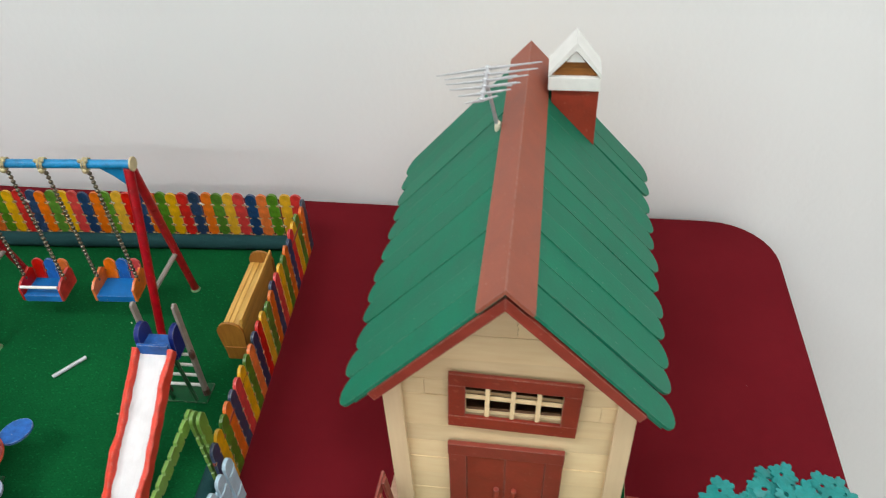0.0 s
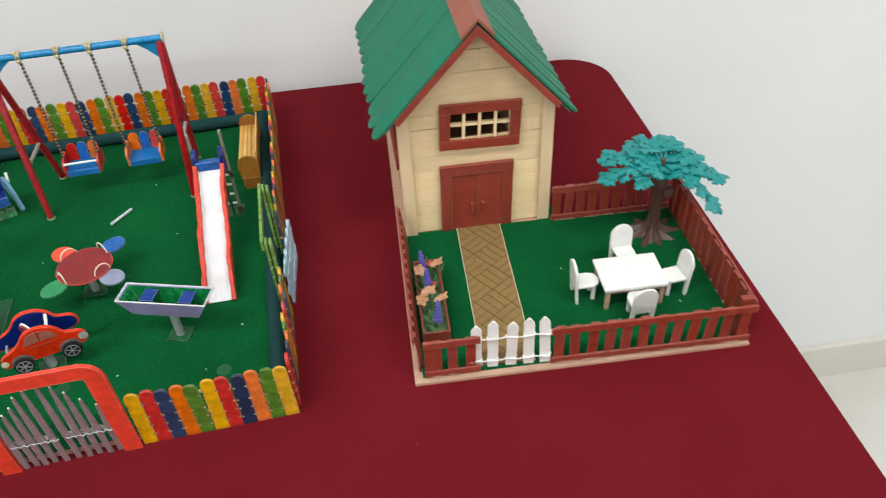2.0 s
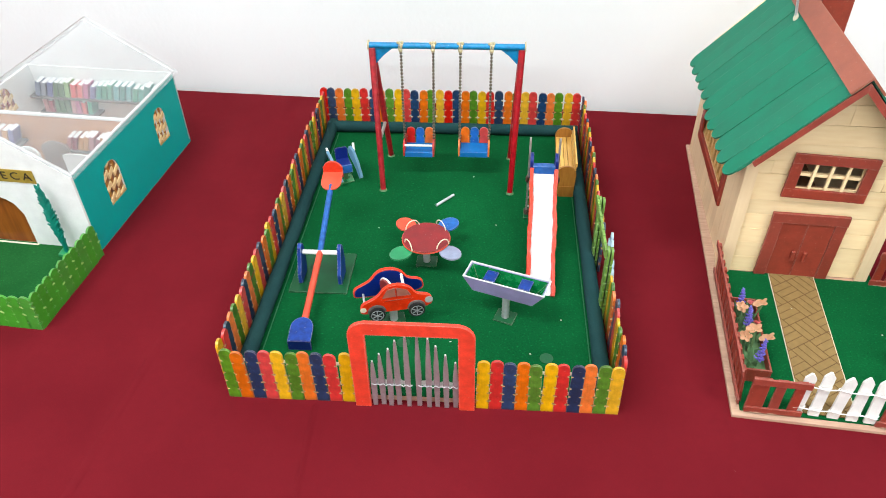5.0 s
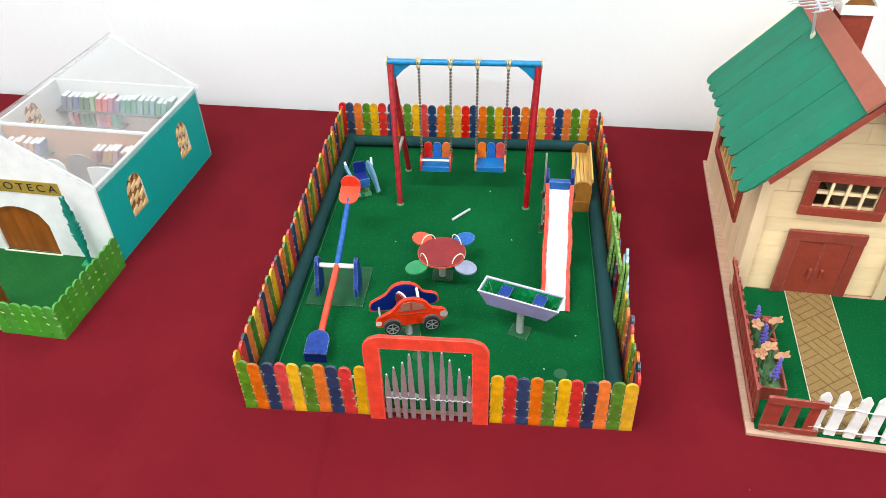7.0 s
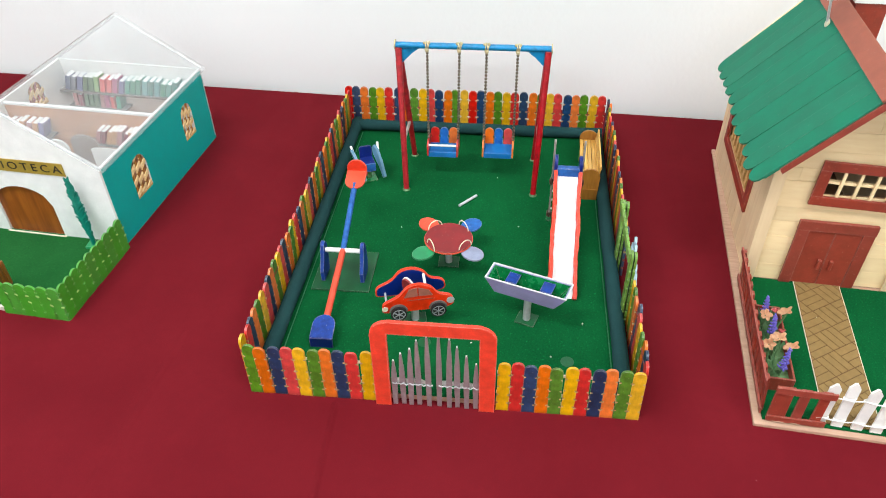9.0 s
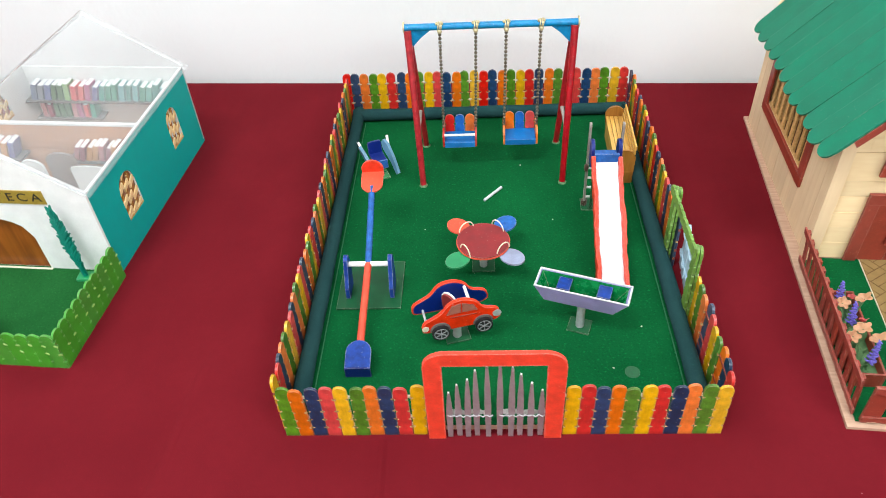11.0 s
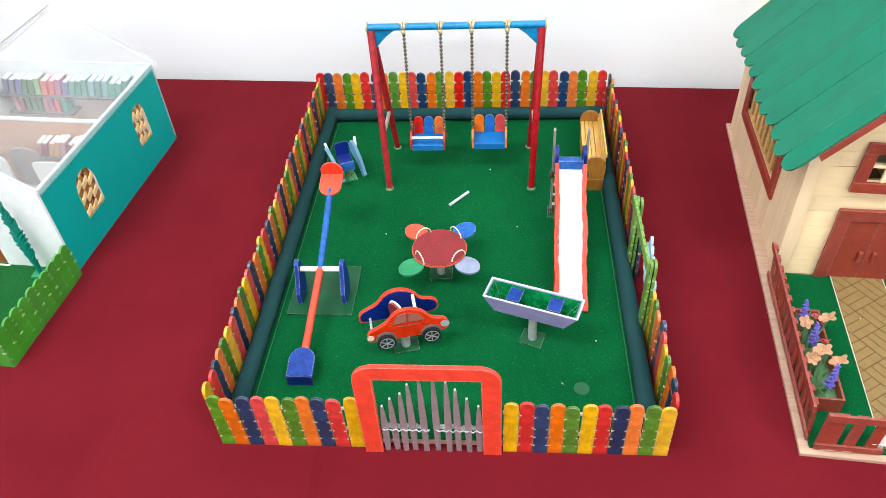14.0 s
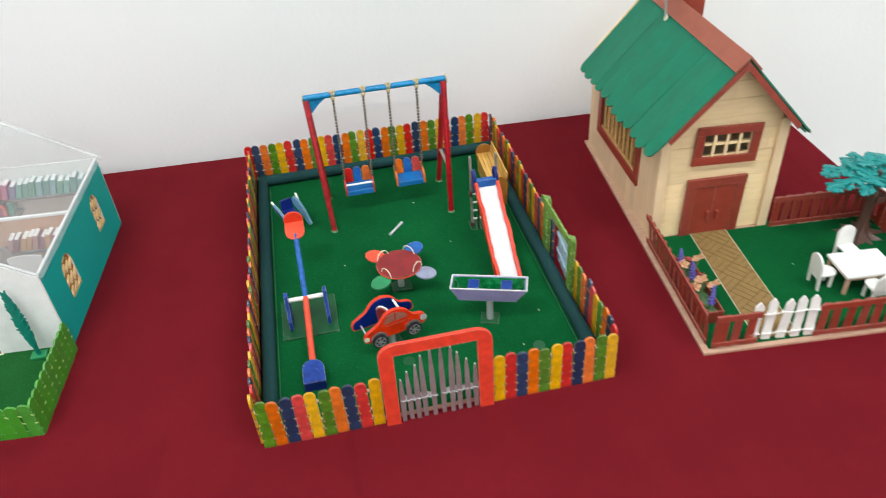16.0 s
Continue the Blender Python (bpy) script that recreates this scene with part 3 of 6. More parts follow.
# orange gate with steel spikes
gate = thing("front_gate", "orange-red arched gate frame with two leaves of pointed steel spikes", "gate", pose(0.1018, -0.0035, TOP))
GW, GH, GB = 0.0905, 0.0892, 0.0118
outer = [(0, 0)] + [(0, GH - 0.013)] + arc(0.013, GH - 0.013, 0.013, 180, 90, 6)[1:] + arc(GW - 0.013, GH - 0.013, 0.013, 90, 0, 6) + [(GW, 0)]
inner = [(GW - GB, 0), (GW - GB, GH - 0.0108)] + [(GB, GH - 0.0108), (GB, 0)]
bm = bmn()
prism(bm, (outer + inner)[::-1], -0.0016, 0.0016, UP)
bmesh.ops.bevel(bm, geom=[e for e in bm.edges if abs((e.verts[0].co - e.verts[1].co).y) < 1e-6], offset=0.0004, segments=1, affect="EDGES")
part("gate_frame", bm, "vermilion", gate, "orange-red painted arch with worn edges")
for k, (x, h) in enumerate([(0.0150, 0.0465), (0.0214, 0.0535), (0.0272, 0.060), (0.0334, 0.0680), (0.0410, 0.0735),
                            (0.0487, 0.0735), (0.0562, 0.072), (0.0624, 0.064), (0.0694, 0.0560), (0.0762, 0.0475)]):
    w, h = 0.0045, h + 0.002
    rng = random.Random(k)
    lean = rng.uniform(-0.7, 0.7)
    shape = [(-w * 0.38, 0), (w * 0.38, 0), (w * 0.5, h * 0.45), (w * 0.42, h * 0.7), (w * 0.2, h - 0.002), (0, h), (-w * 0.2, h - 0.002), (-w * 0.42, h * 0.7), (-w * 0.5, h * 0.45)]
    tip = pose(x, 0.0005 + 0.0008 * (k % 2), 0.0006, 0, lean, 0) @ Vector((0, 0, h))
    part("spike", prism(bmn(), shape, -0.0007, 0.0007, pose(x, 0.0005 + 0.0008 * (k % 2), 0.0006, 0, lean, 0) @ UP), "steel", gate, "grey steel spike with a sharp tip")
    # small white ball added as the highlight on each spike's point
    part("spike_tip", ball(bmn(), tip, 0.00075, 8, 6, (1, 1, 1.3)), "white", gate, "white bead put on as the tip's highlight", True)
for z in (0.0248,):
    for a, b in ((0.0135, 0.044), (0.0485, 0.0788)):
        pts = [(a + (b - a) * k / 14, -0.0011 if k % 2 else 0.0002, z + 0.0004 * math.sin(k * 2.2)) for k in range(15)]
        part("wire", sweep(bmn(), pts, 0.0005), "silver", gate, "twisted silver wire tie", True)
for a, b in ((0.0140, 0.0405), (0.0500, 0.0790)):
    rng = random.Random(int(a * 1e4))
    bm = bmn()
    rows_ = []
    for k in range(19):
        x = a + (b - a) * k / 18
        rows_.append([bm.verts.new((x, 0.0026 + rng.uniform(-0.0006, 0.0006), z + rng.uniform(-0.0005, 0.0005))) for z in (0.0222, 0.0240, 0.0258, 0.0276)])
    for p, q in zip(rows_, rows_[1:]):
        for i in range(3):
            bm.faces.new((p[i], q[i], q[i + 1], p[i + 1]))
    bmesh.ops.solidify(bm, geom=bm.faces[:], thickness=0.0004)
    part("foil_band", bm, "foil", gate, "crumpled silver foil band")

# side gate: light green stick frame with an open pale blue leaf
side = thing("side_gate", "light green stick gate frame with its pale blue leaf open", "gate", pose(0.2985, 0, TOP))
NOTCH = (0.008, 0.017, 0.026, 0.035, 0.044, 0.053, 0.062)
for y0 in (0.1015, 0.1705):
    for dx, h in ((-0.0042, 0.0785), (-0.0010, 0.0765)):
        m = pose(dx, y0 + 0.3 * (dx + 0.0042), 0, 0, 0, 90) @ UP
        part("frame_post", prism(bmn(), stick_outline(0.0092, h, NOTCH), -0.0009, 0.0011, m), "olive", side)
bar = stick_outline(0.0088, 0.0785, tuple(0.0088 * k for k in range(1, 9)))
m = Matrix.Translation((-0.0067, 0.0968, 0.0750)) @ Matrix(((0, 0, 1, 0), (0, 1, 0, 0), (1, 0, 0, 0), (0, 0, 0, 1)))
part("frame_bar", prism(bmn(), bar, -0.0009, 0.0011, m), "olive", side)
LEAF = pose(0.0042, 0.1085, 0, 0, 0, 84.5)
leaf = part("gate_leaf", box(bmn(), 0, 0.061, 0.001, 0.0022, 0.011, 0.0145, 0, LEAF), "pale_blue", side, "pale blue picket leaf, standing open outwards")
part("leaf_rail", box(bmn(), 0, 0.061, 0.001, 0.0022, 0.031, 0.0345, 0, LEAF), "pale_blue", leaf)
for k in range(5):
    h = (0.0425, 0.0435, 0.0445, 0.0440, 0.0445)[k]
    m = LEAF @ pose(0.006 + k * 0.0123, 0, 0.0003, 0, (1.5, -1, 0.5, 1, -1)[k], 0) @ UP
    part("leaf_picket", prism(bmn(), stick_outline(0.0088, h, ()), -0.001, 0.0012, m), "pale_blue", leaf)
    for z in (0.0130, 0.0330):
        loop = [LEAF @ Vector((0.006 + k * 0.0123 + 0.0052 * math.cos(a), 0.0004 + 0.0021 * math.sin(a), z + 0.0016 * math.cos(a))) for a in (2 * math.pi * i / 12 for i in range(13))]
        part("wire_tie", sweep(bmn(), loop, 0.0005, 5), "pale_blue", leaf)

# swing set
swing = thing("swing_set", "two-seat swing frame with crimson legs and a sky blue top bar", "swing", pose(0.152, 0.3095, G))
TZ = 0.1465
part("top_bar", rod(bmn(), (-0.075, 0, TZ), (0.075, 0, TZ), 0.0030, 16), "bar_blue", swing, "sky blue painted dowel", True)
for s in (-1, 1):
    part("end_cap", rod(bmn(), (s * 0.075, 0, TZ + 0.0003), (s * 0.0762, 0, TZ + 0.0003), 0.0048, 18), "brass", swing, "round metal end cap", True)
    tri_ = [(s * 0.0745, TZ - 0.002), (s * 0.0515, TZ - 0.002), (s * 0.0600, TZ - 0.0085), (s * 0.0690, TZ - 0.0180), (s * 0.0715, TZ - 0.0175)]
    part("corner_brace", prism(bmn(), tri_ if s < 0 else tri_[::-1], -0.0011, 0.0011, UP), "bar_blue", swing, "sky blue triangular brace")
    for fy in (-0.0335, 0.0345):
        a = (s * 0.0725, fy * 0.04, TZ - 0.002)
        b = (s * 0.0665, fy, 0.0015)
        part("leg", rod(bmn(), a, b, 0.0033, 14, 0.0029), "leg_red", swing, "crimson painted dowel leg", True)
        part("glue_foot", ball(bmn(), (s * 0.0665, fy, 0.0004), 0.0042, 12, 6, (1, 1, 0.45)), "stem", swing, "lump of dried glue", True)
    part("leg_brace", rod(bmn(), (s * 0.0685, -0.022, 0.052), (s * 0.0685, 0.0235, 0.050), 0.0018, 8), "grey_stick", swing, "thin grey-brown cross stick")


def bead_chain(parent, x, z0, z1, lean):
    bm = bmn()
    n = int((z0 - z1) / 0.0036)
    for k in range(n):
        f_ = k / n
        ball(bm, (x + lean * f_, 0.003 * f_, z0 - (z0 - z1) * f_), 0.00158, 8, 6)
    rod(bm, (x, 0, z0), (x + lean, 0.003, z1), 0.0003, 5)
    part("bead_chain", bm, "chain", parent, "ball chain of brass-coloured beads", True)


def swing_seat(parent, x, z, backs, arms, with_bar):
    seat = part("swing_seat", box(bmn(), x - 0.0145, x + 0.0145, -0.0075, 0.012, z, z + 0.0018, 0.0004), "seat_blue", parent, "bright blue seat panel")
    part("seat_skirt", box(bmn(), x - 0.0145, x + 0.0145, -0.0083, -0.0067, z - 0.004, z + 0.0018, 0.0003), "seat_blue", seat)
    for k, c in enumerate(backs):
        m = pose(x - 0.0098 + k * 0.0098, 0.012, z - 0.001, -10, 0, 0) @ UP
        part("back_slat", prism(bmn(), stick_outline(0.0090, 0.0200, (0.010,), 0.001), -0.0009, 0.0009, m), c, seat)
    for s, c in zip((-1, 1), arms):
        shape = [(-0.0165, -0.003), (0.005, -0.002), (0.006, 0.011), (0.002, 0.0145), (-0.004, 0.0125), (-0.011, 0.0115), (-0.016, 0.008)]
        m = pose(x + s * 0.0155, 0.008, z) @ Matrix(((0, 0, 1, 0), (1, 0, 0, 0), (0, 1, 0, 0), (0, 0, 0, 1)))
        part("arm", prism(bmn(), shape, -0.0009, 0.0009, m), c, seat)
    if with_bar:
        part("safety_bar", rod(bmn(), (x - 0.0145, -0.007, z + 0.0095), (x + 0.0145, -0.007, z + 0.0095), 0.0012, 10), "white", seat, "white safety bar", True)


swing_seat(swing, -0.0305, 0.0298, ("red", "mid_blue", "orange"), ("red", "red"), True)
swing_seat(swing, 0.0275, 0.0312, ("orange", "mid_blue", "red"), ("orange", "orange"), False)
for x, lean in ((-0.0445, -0.0015), (-0.0130, -0.0020), (0.0135, -0.0015), (0.0435, -0.0005)):
    bead_chain(swing, x, TZ - 0.004, 0.036, lean)
    bm = bmn()
    for d in (-0.0012, 0.0004, 0.0016):
        sweep(bm, [(x + d + 0.0006 * math.sin(a), 0.0039 * math.cos(a), TZ + 0.0039 * math.sin(a)) for a in (2 * math.pi * i / 16 for i in range(17))], 0.0006, 6)
    for s in (-1, 1):
        ball(bm, (x + s * 0.0022, -0.002, TZ + 0.0036), 0.0014, 8, 6)
    ball(bm, (x, -0.003, TZ - 0.0033), 0.0022, 8, 6)
    part("chain_knot", bm, "brass", swing, "dull brass wire knot over the bar", True)

# slide
slide = thing("slide", "white slide with wavy orange-red sides, blue top and a grey ladder", "slide", pose(0.2464, 0.172, G, 0, 0, -1.8))
L0, L1 = Vector((0, -0.0495, 0.0008)), Vector((0, 0.0555, 0.0595))
run = (L1 - L0)
tilt = math.degrees(math.atan2(run.z, run.y))
SM = Matrix.Translation(L0) @ pose(0, 0, 0, tilt, 0, 0)
SL = run.length
bm = bmn()
edges_ = []
rng = random.Random(31)
for k in range(31):      # sheet with unevenly painted rims
    y_ = -0.002 + (SL + 0.002) * k / 30
    sag = 0.0004 * math.sin(k * 0.9)
    edges_.append([bm.verts.new(SM @ Vector((x_ + (rng.uniform(-0.0005, 0.0005) if abs(x_) > 0.0090 else 0.0), y_, z_ + sag)))
                   for x_, z_ in ((-0.0096, 0.0018), (-0.0083, 0.0007), (0.0, 0.0004), (0.0083, 0.0007), (0.0096, 0.0018), (0.0086, -0.0008), (-0.0086, -0.0008))])
for p_, q_ in zip(edges_, edges_[1:]):
    for i in range(7):
        bm.faces.new((p_[i], p_[(i + 1) % 7], q_[(i + 1) % 7], q_[i]))
bm.faces.new(edges_[0][::-1])
bm.faces.new(edges_[-1])
part("chute", bm, "chute", slide, "scratched white chute", True)
for s in (-1, 1):
    rng = random.Random(s + 5)
    bm = bmn()
    loops = []
    for k in range(41):
        y_ = -0.003 + (SL + 0.003) * k / 40
        bend = 0.0005 * math.sin(k * 0.33 + s) + 0.0002 * math.sin(k * 0.9) + rng.uniform(-0.00012, 0.00012)
        high = 0.0068 + 0.0008 * math.sin(k * 0.55 + 2 * s) + 0.0003 * math.sin(k * 1.4) + rng.uniform(-0.0002, 0.0002)
        if k < 3:
            high = 0.0042 + 0.0008 * k
        half_ = 0.0017 + 0.0002 * math.sin(k * 1.3)
        loops.append([bm.verts.new(SM @ Vector((s * 0.0110 + bend * (z_ > 0.0) + x_, y_, z_)))
                      for x_, z_ in ((-half_, -0.002), (half_, -0.002), (half_, high - 0.0006), (half_ * 0.6, high), (-half_ * 0.6, high), (-half_, high - 0.0006))])
    for p_, q_ in zip(loops, loops[1:]):
        for i in range(6):
            bm.faces.new((p_[i], p_[(i + 1) % 6], q_[(i + 1) % 6], q_[i]))
    bm.faces.new(loops[0][::-1])
    bm.faces.new(loops[-1])
    part("side_rail", bm, "vermilion", slide, "wavy hand-cut orange-red side board")
    horn = [(-0.004, -0.006), (0.0115, -0.006), (0.0125, 0.004)] + arc(0.005, 0.0085, 0.0074, 10, 170, 10) + [(-0.003, 0.003)]
    m = pose(s * 0.0115, 0.0590, 0.0580) @ Matrix(((0, 0, 1, 0), (1, 0, 0, 0), (0, 1, 0, 0), (0, 0, 0, 1)))
    part("side_cheek", prism(bmn(), horn, -0.0016, 0.0016, m), "deep_blue", slide, "deep blue rounded cheek")
    rail_ob = part("ladder_rail", prism(bmn(), [(-0.0024, 0), (0.0024, 0), (0.0024, 0.0850)] + arc(0, 0.0850, 0.0024, 0, 180, 6)[1:], -0.0009, 0.0009, pose(s * 0.0138, 0.0680, 0.0006, -1.0, 0, 0) @ Matrix(((0, 0, 1, 0), (1, 0, 0, 0), (0, 1, 0, 0), (0, 0, 0, 1)))), "grey_stick", slide, "flat grey-brown stick rail with a round top")
    part("rail_foot", rod(bmn(), (s * 0.0138, 0.0680, 0.0003), (s * 0.0138, 0.0680, 0.0065), 0.0026, 10), "plastic_brown", rail_ob, "brown foot peg")
    part("rail_peg", ball(bmn(), (s * 0.0146, 0.0672, 0.0430), 0.0030, 10, 8, (0.7, 0.8, 1.5)), "plastic_brown", rail_ob, "brown wooden peg", True)
part("platform", box(bmn(), -0.0102, 0.0102, 0.0545, 0.0680, 0.0590, 0.0612, 0.0004), "mid_blue", slide, "blue platform")
part("crossboard", box(bmn(), -0.0102, 0.0102, 0.0523, 0.0543, 0.0590, 0.0672, 0.0004), "mid_blue", slide)
for k in range(5):
    z = 0.010 + k * 0.0105
    part("rung", rod(bmn(), (-0.0130, 0.0682 + 0.0001 * k, z), (0.0130, 0.0682 + 0.0001 * k, z), 0.0011, 8), "white", slide)
part("base_plate", box(bmn(), -0.0165, 0.0165, 0.060, 0.077, 0.0, 0.0012), "plate_green", slide, "dark green base plate")
for s in (-1, 1):
    part("support", rod(bmn(), (s * 0.0085, 0.0565, 0.0585), (s * 0.0085, 0.062, 0.001), 0.0014, 8), "plate_green", slide)

# bench
bench = thing("bench", "varnished pine slatted bench with rounded end panels, beside the fence", "bench", pose(0.2752, 0.3130, G, 0, 0, -1.5))
for y in (-0.0385, 0.0385):
    shape = [(-0.0060, 0), (0.0092, 0), (0.0104, 0.0265)] + arc(0.0007, 0.0265, 0.0097, 0, 180, 12)[1:-1] + [(-0.0090, 0.0255)]
    part("end_panel", prism(bmn(), shape, -0.0011, 0.0011, pose(0, y, 0) @ UP), "bench_end", bench)
for k in range(4):
    part("seat_slat", box(bmn(), -0.0086 + k * 0.0040, -0.0050 + k * 0.0040, -0.0375, 0.0375, 0.0235, 0.0252, 0.0003), "bench", bench)
for k in range(3):
    part("back_slat", box(bmn(), 0.0078 + k * 0.0008, 0.0094 + k * 0.0008, -0.0375, 0.0375, 0.0255 + k * 0.0046, 0.0296 + k * 0.0046, 0.0003), "bench", bench)
part("front_board", box(bmn(), -0.0075, -0.0061, -0.0375, 0.0375, 0.001, 0.0235), "bench", bench)
part("back_board", box(bmn(), 0.0070, 0.0086, -0.0375, 0.0375, 0.001, 0.0255), "bench", bench)
for y in (-0.0398, 0.0398):
    part("end_batten", box(bmn(), -0.0062, 0.0094, y - 0.0006, y + 0.0006, 0.0, 0.0125, 0.0002), "bench_end", bench)

# carousel table
ride = thing("carousel_table", "round maroon play table with four coloured oval seats on one post", "carousel", pose(0.1418, 0.1610, G))
part("tabletop", prism(bmn(), arc(0, 0, 0.0216, 0, 352, 44), 0.0275, 0.0295), "maroon", ride, "round maroon top")
part("rim", prism(bmn(), arc(0, 0, 0.0221, 0, 352, 44), 0.0272, 0.0286), "coral", ride)
part("post", rod(bmn(), (0, 0, 0.001), (0, 0, 0.0275), 0.0032, 12), "silver", ride, "", True)
part("base_plate", box(bmn(), -0.0095, 0.0095, -0.0075, 0.0075, 0, 0.0014, 0.0003), "plate_green", ride)
for ang, out, c in ((133, 0.0302, "coral"), (52, 0.0308, "mid_blue"), (224, 0.0289, "seat_green"), (-37, 0.0289, "pale_lilac")):
    m = pose(0, 0, 0, 0, 0, ang)
    oval = [(out + 0.0108 * math.cos(a), 0.0087 * math.sin(a)) for a in (2 * math.pi * k / 28 for k in range(28))]
    st = part("seat", prism(bmn(), oval, 0.0252, 0.0268, m), c, ride, "oval seat panel")
    part("seat_arm", box(bmn(), 0.002, 0.030, -0.0016, 0.0016, 0.0236, 0.0252, 0, m), "silver", st)
    pts = [m @ Vector((0.0202 + 0.0012 * math.cos(a), 0.0068 * math.cos(a), 0.0285 + 0.0078 * math.sin(a))) for a in (math.pi * k / 14 for k in range(15))]
    part("handle", sweep(bmn(), pts, 0.00055), "tape", st, "bent cream wire handle", True)

# car rider
car = thing("car_rider", "spring rider with two orange-red car sides, blue inside, on a post", "spring rider", pose(0.1205, 0.0835, G, 0, 0, 14))
body = [(-0.029, 0.012), (-0.0285, 0.009), (-0.022, 0.0085), (0.020, 0.0085), (0.0285, 0.0105), (0.029, 0.0145), (0.026, 0.0180),
        (0.016, 0.0195), (0.0125, 0.0245), (0.006, 0.0278), (-0.002, 0.0285), (-0.009, 0.0265), (-0.0145, 0.0205), (-0.022, 0.0175), (-0.0275, 0.0155)]


body = [(x * 1.04, 0.0085 + (z - 0.0085) * 1.42) for x, z in body]
for _ in range(2):        # round the outline off
    body = [(p[0] + (q[0] - p[0]) * f_, p[1] + (q[1] - p[1]) * f_) for p, q in zip(body, body[1:] + body[:1]) for f_ in (0.25, 0.75)]


def car_side(y, face, back):
    sd = part("car_side", prism(bmn(), body, -0.0016, 0.0014, pose(0, y, 0) @ UP), face, car, "flat car-shaped side panel")
    small = [(x * 0.965, 0.0225 + (z - 0.0225) * 0.94) for x, z in body]
    part("inner_face", prism(bmn(), small, -0.0021, -0.0016, pose(0, y, 0) @ UP), back, sd, "deep blue inner face")
    return sd


near = car_side(-0.0105, "vermilion", "deep_blue")
far = car_side(0.0135, "vermilion", "deep_blue")
far.matrix_basis = pose(-0.0018, 0.0005, 0)
part("near_liner", prism(bmn(), [(x * 0.96, 0.0225 + (z - 0.0225) * 0.93) for x, z in body], 0.0, 0.0006, pose(0, 0.0125, 0) @ UP), "deep_blue", far)
for win in ([(-0.0110, 0.0245), (-0.0005, 0.0250), (-0.0005, 0.0338), (-0.0070, 0.0322)], [(0.0010, 0.0250), (0.0120, 0.0250), (0.0090, 0.0305), (0.0010, 0.0336)]):
    mx, mz = sum(p[0] for p in win) / 4, sum(p[1] for p in win) / 4
    pane = part("window", prism(bmn(), win, 0.0012, 0.0019, pose(0, -0.0105, 0) @ UP), "window_brown", near, "brown painted car window")
    rim_line = [pose(0, -0.0105, 0) @ UP @ Vector((mx + (x - mx) * 1.05, mz + (z - mz) * 1.06, 0.0017)) for x, z in win + win[:1]]
    part("outline", sweep(bmn(), rim_line, 0.00028, 5), "trim", pane, "dark drawn outline")
part("door_line", box(bmn(), -0.009, 0.012, -0.0123, -0.0119, 0.0205, 0.0210), "trim", near)
part("headlight", prism(bmn(), arc(0.0270, 0.0165, 0.0034, 0, 330, 11), 0.0012, 0.0018, pose(0, -0.0105, 0) @ UP), "silver", near)
part("bumper", prism(bmn(), arc(-0.0276, 0.0135, 0.0026, 0, 330, 11), 0.0012, 0.0018, pose(0, -0.0105, 0) @ UP), "tape", near)
for x in (-0.0165, 0.0165):
    wm = pose(x, -0.0127, 0.0085) @ UP
    part("wheel_arch", prism(bmn(), arc(0, 0.0012, 0.0078, 0, 180, 14), -0.0002, 0.0006, pose(x, -0.0119, 0.0085) @ UP), "grey", near)
    tyre = part("wheel", rod(bmn(), (x, -0.0124, 0.0085), (x, -0.0150, 0.0085), 0.0068, 24), "black", near, "black wheel with spoked rim", True)
    bm = bmn()
    for k in range(6):
        box(bm, -0.00042, 0.00042, 0.0, 0.0050, 0.0022, 0.0027, 0, wm @ pose(0, 0, 0, 0, 0, 60 * k))
    sweep(bm, [wm @ Vector((0.0051 * math.cos(a), 0.0051 * math.sin(a), 0.0024)) for a in (2 * math.pi * k / 24 for k in range(25))], 0.00036, 5)
    ball(bm, wm @ Vector((0, 0, 0.0024)), 0.001, 8, 6)
    part("rim", bm, "rim_metal", tyre)
near.matrix_basis = pose(0.0025, 0.0045, -0.0006)
SEAT_M = pose(-0.0030, 0.0040, 0.0146, 0, -6, 38) @ Matrix(((0, 0, 1, 0), (1, 0, 0, 0), (0, 1, 0, 0), (0, 0, 0, 1)))
for name, w, x0, x1, color in (("seat_back", 0.0066, -0.0014, 0.0, "maroon"), ("back_rim", 0.0074, 0.0001, 0.0013, "white")):
    shape = [(-w, 0), (w, 0), (w, 0.0120)] + [(w * math.cos(a), 0.0120 + (w + 0.001) * math.sin(a)) for a in (math.pi * k / 12 for k in range(1, 12))] + [(-w, 0.0120)]
    part(name, prism(bmn(), shape, x0, x1, SEAT_M), color, car, "maroon rounded seat back" if color == "maroon" else "white rim of the seat back")
part("seat", box(bmn(), -0.006, 0.007, -0.0038, 0.0105, 0.013, 0.0146), "white", car)
part("crossbar", rod(bmn(), (0.0095, -0.0045, 0.0300), (0.0095, 0.012, 0.0300), 0.0012, 8), "white", car, "white handle bar", True)
part("rear_bar", rod(bmn(), (-0.0235, -0.0045, 0.013), (-0.0235, 0.012, 0.013), 0.0009, 8), "silver", car, "", True)
part("post", rod(bmn(), (0, 0, 0.001), (0, 0, 0.0240), 0.0034, 16), "silver", car, "silver tube post", True)
part("base_plate", box(bmn(), -0.0095, 0.0095, -0.007, 0.007, 0, 0.0012, 0.0003), "plate_green", car)

for ob_ in car.children:
    if not ob_.name.startswith(("post", "base_plate")):
        ob_.matrix_basis = pose(0, 0, 0.0095) @ ob_.matrix_basis

# boat rider
boat = thing("boat_rider", "small lilac boat, green inside, on a silver post", "spring rider", pose(0.2148, 0.0915, G, 0, 0, -19))


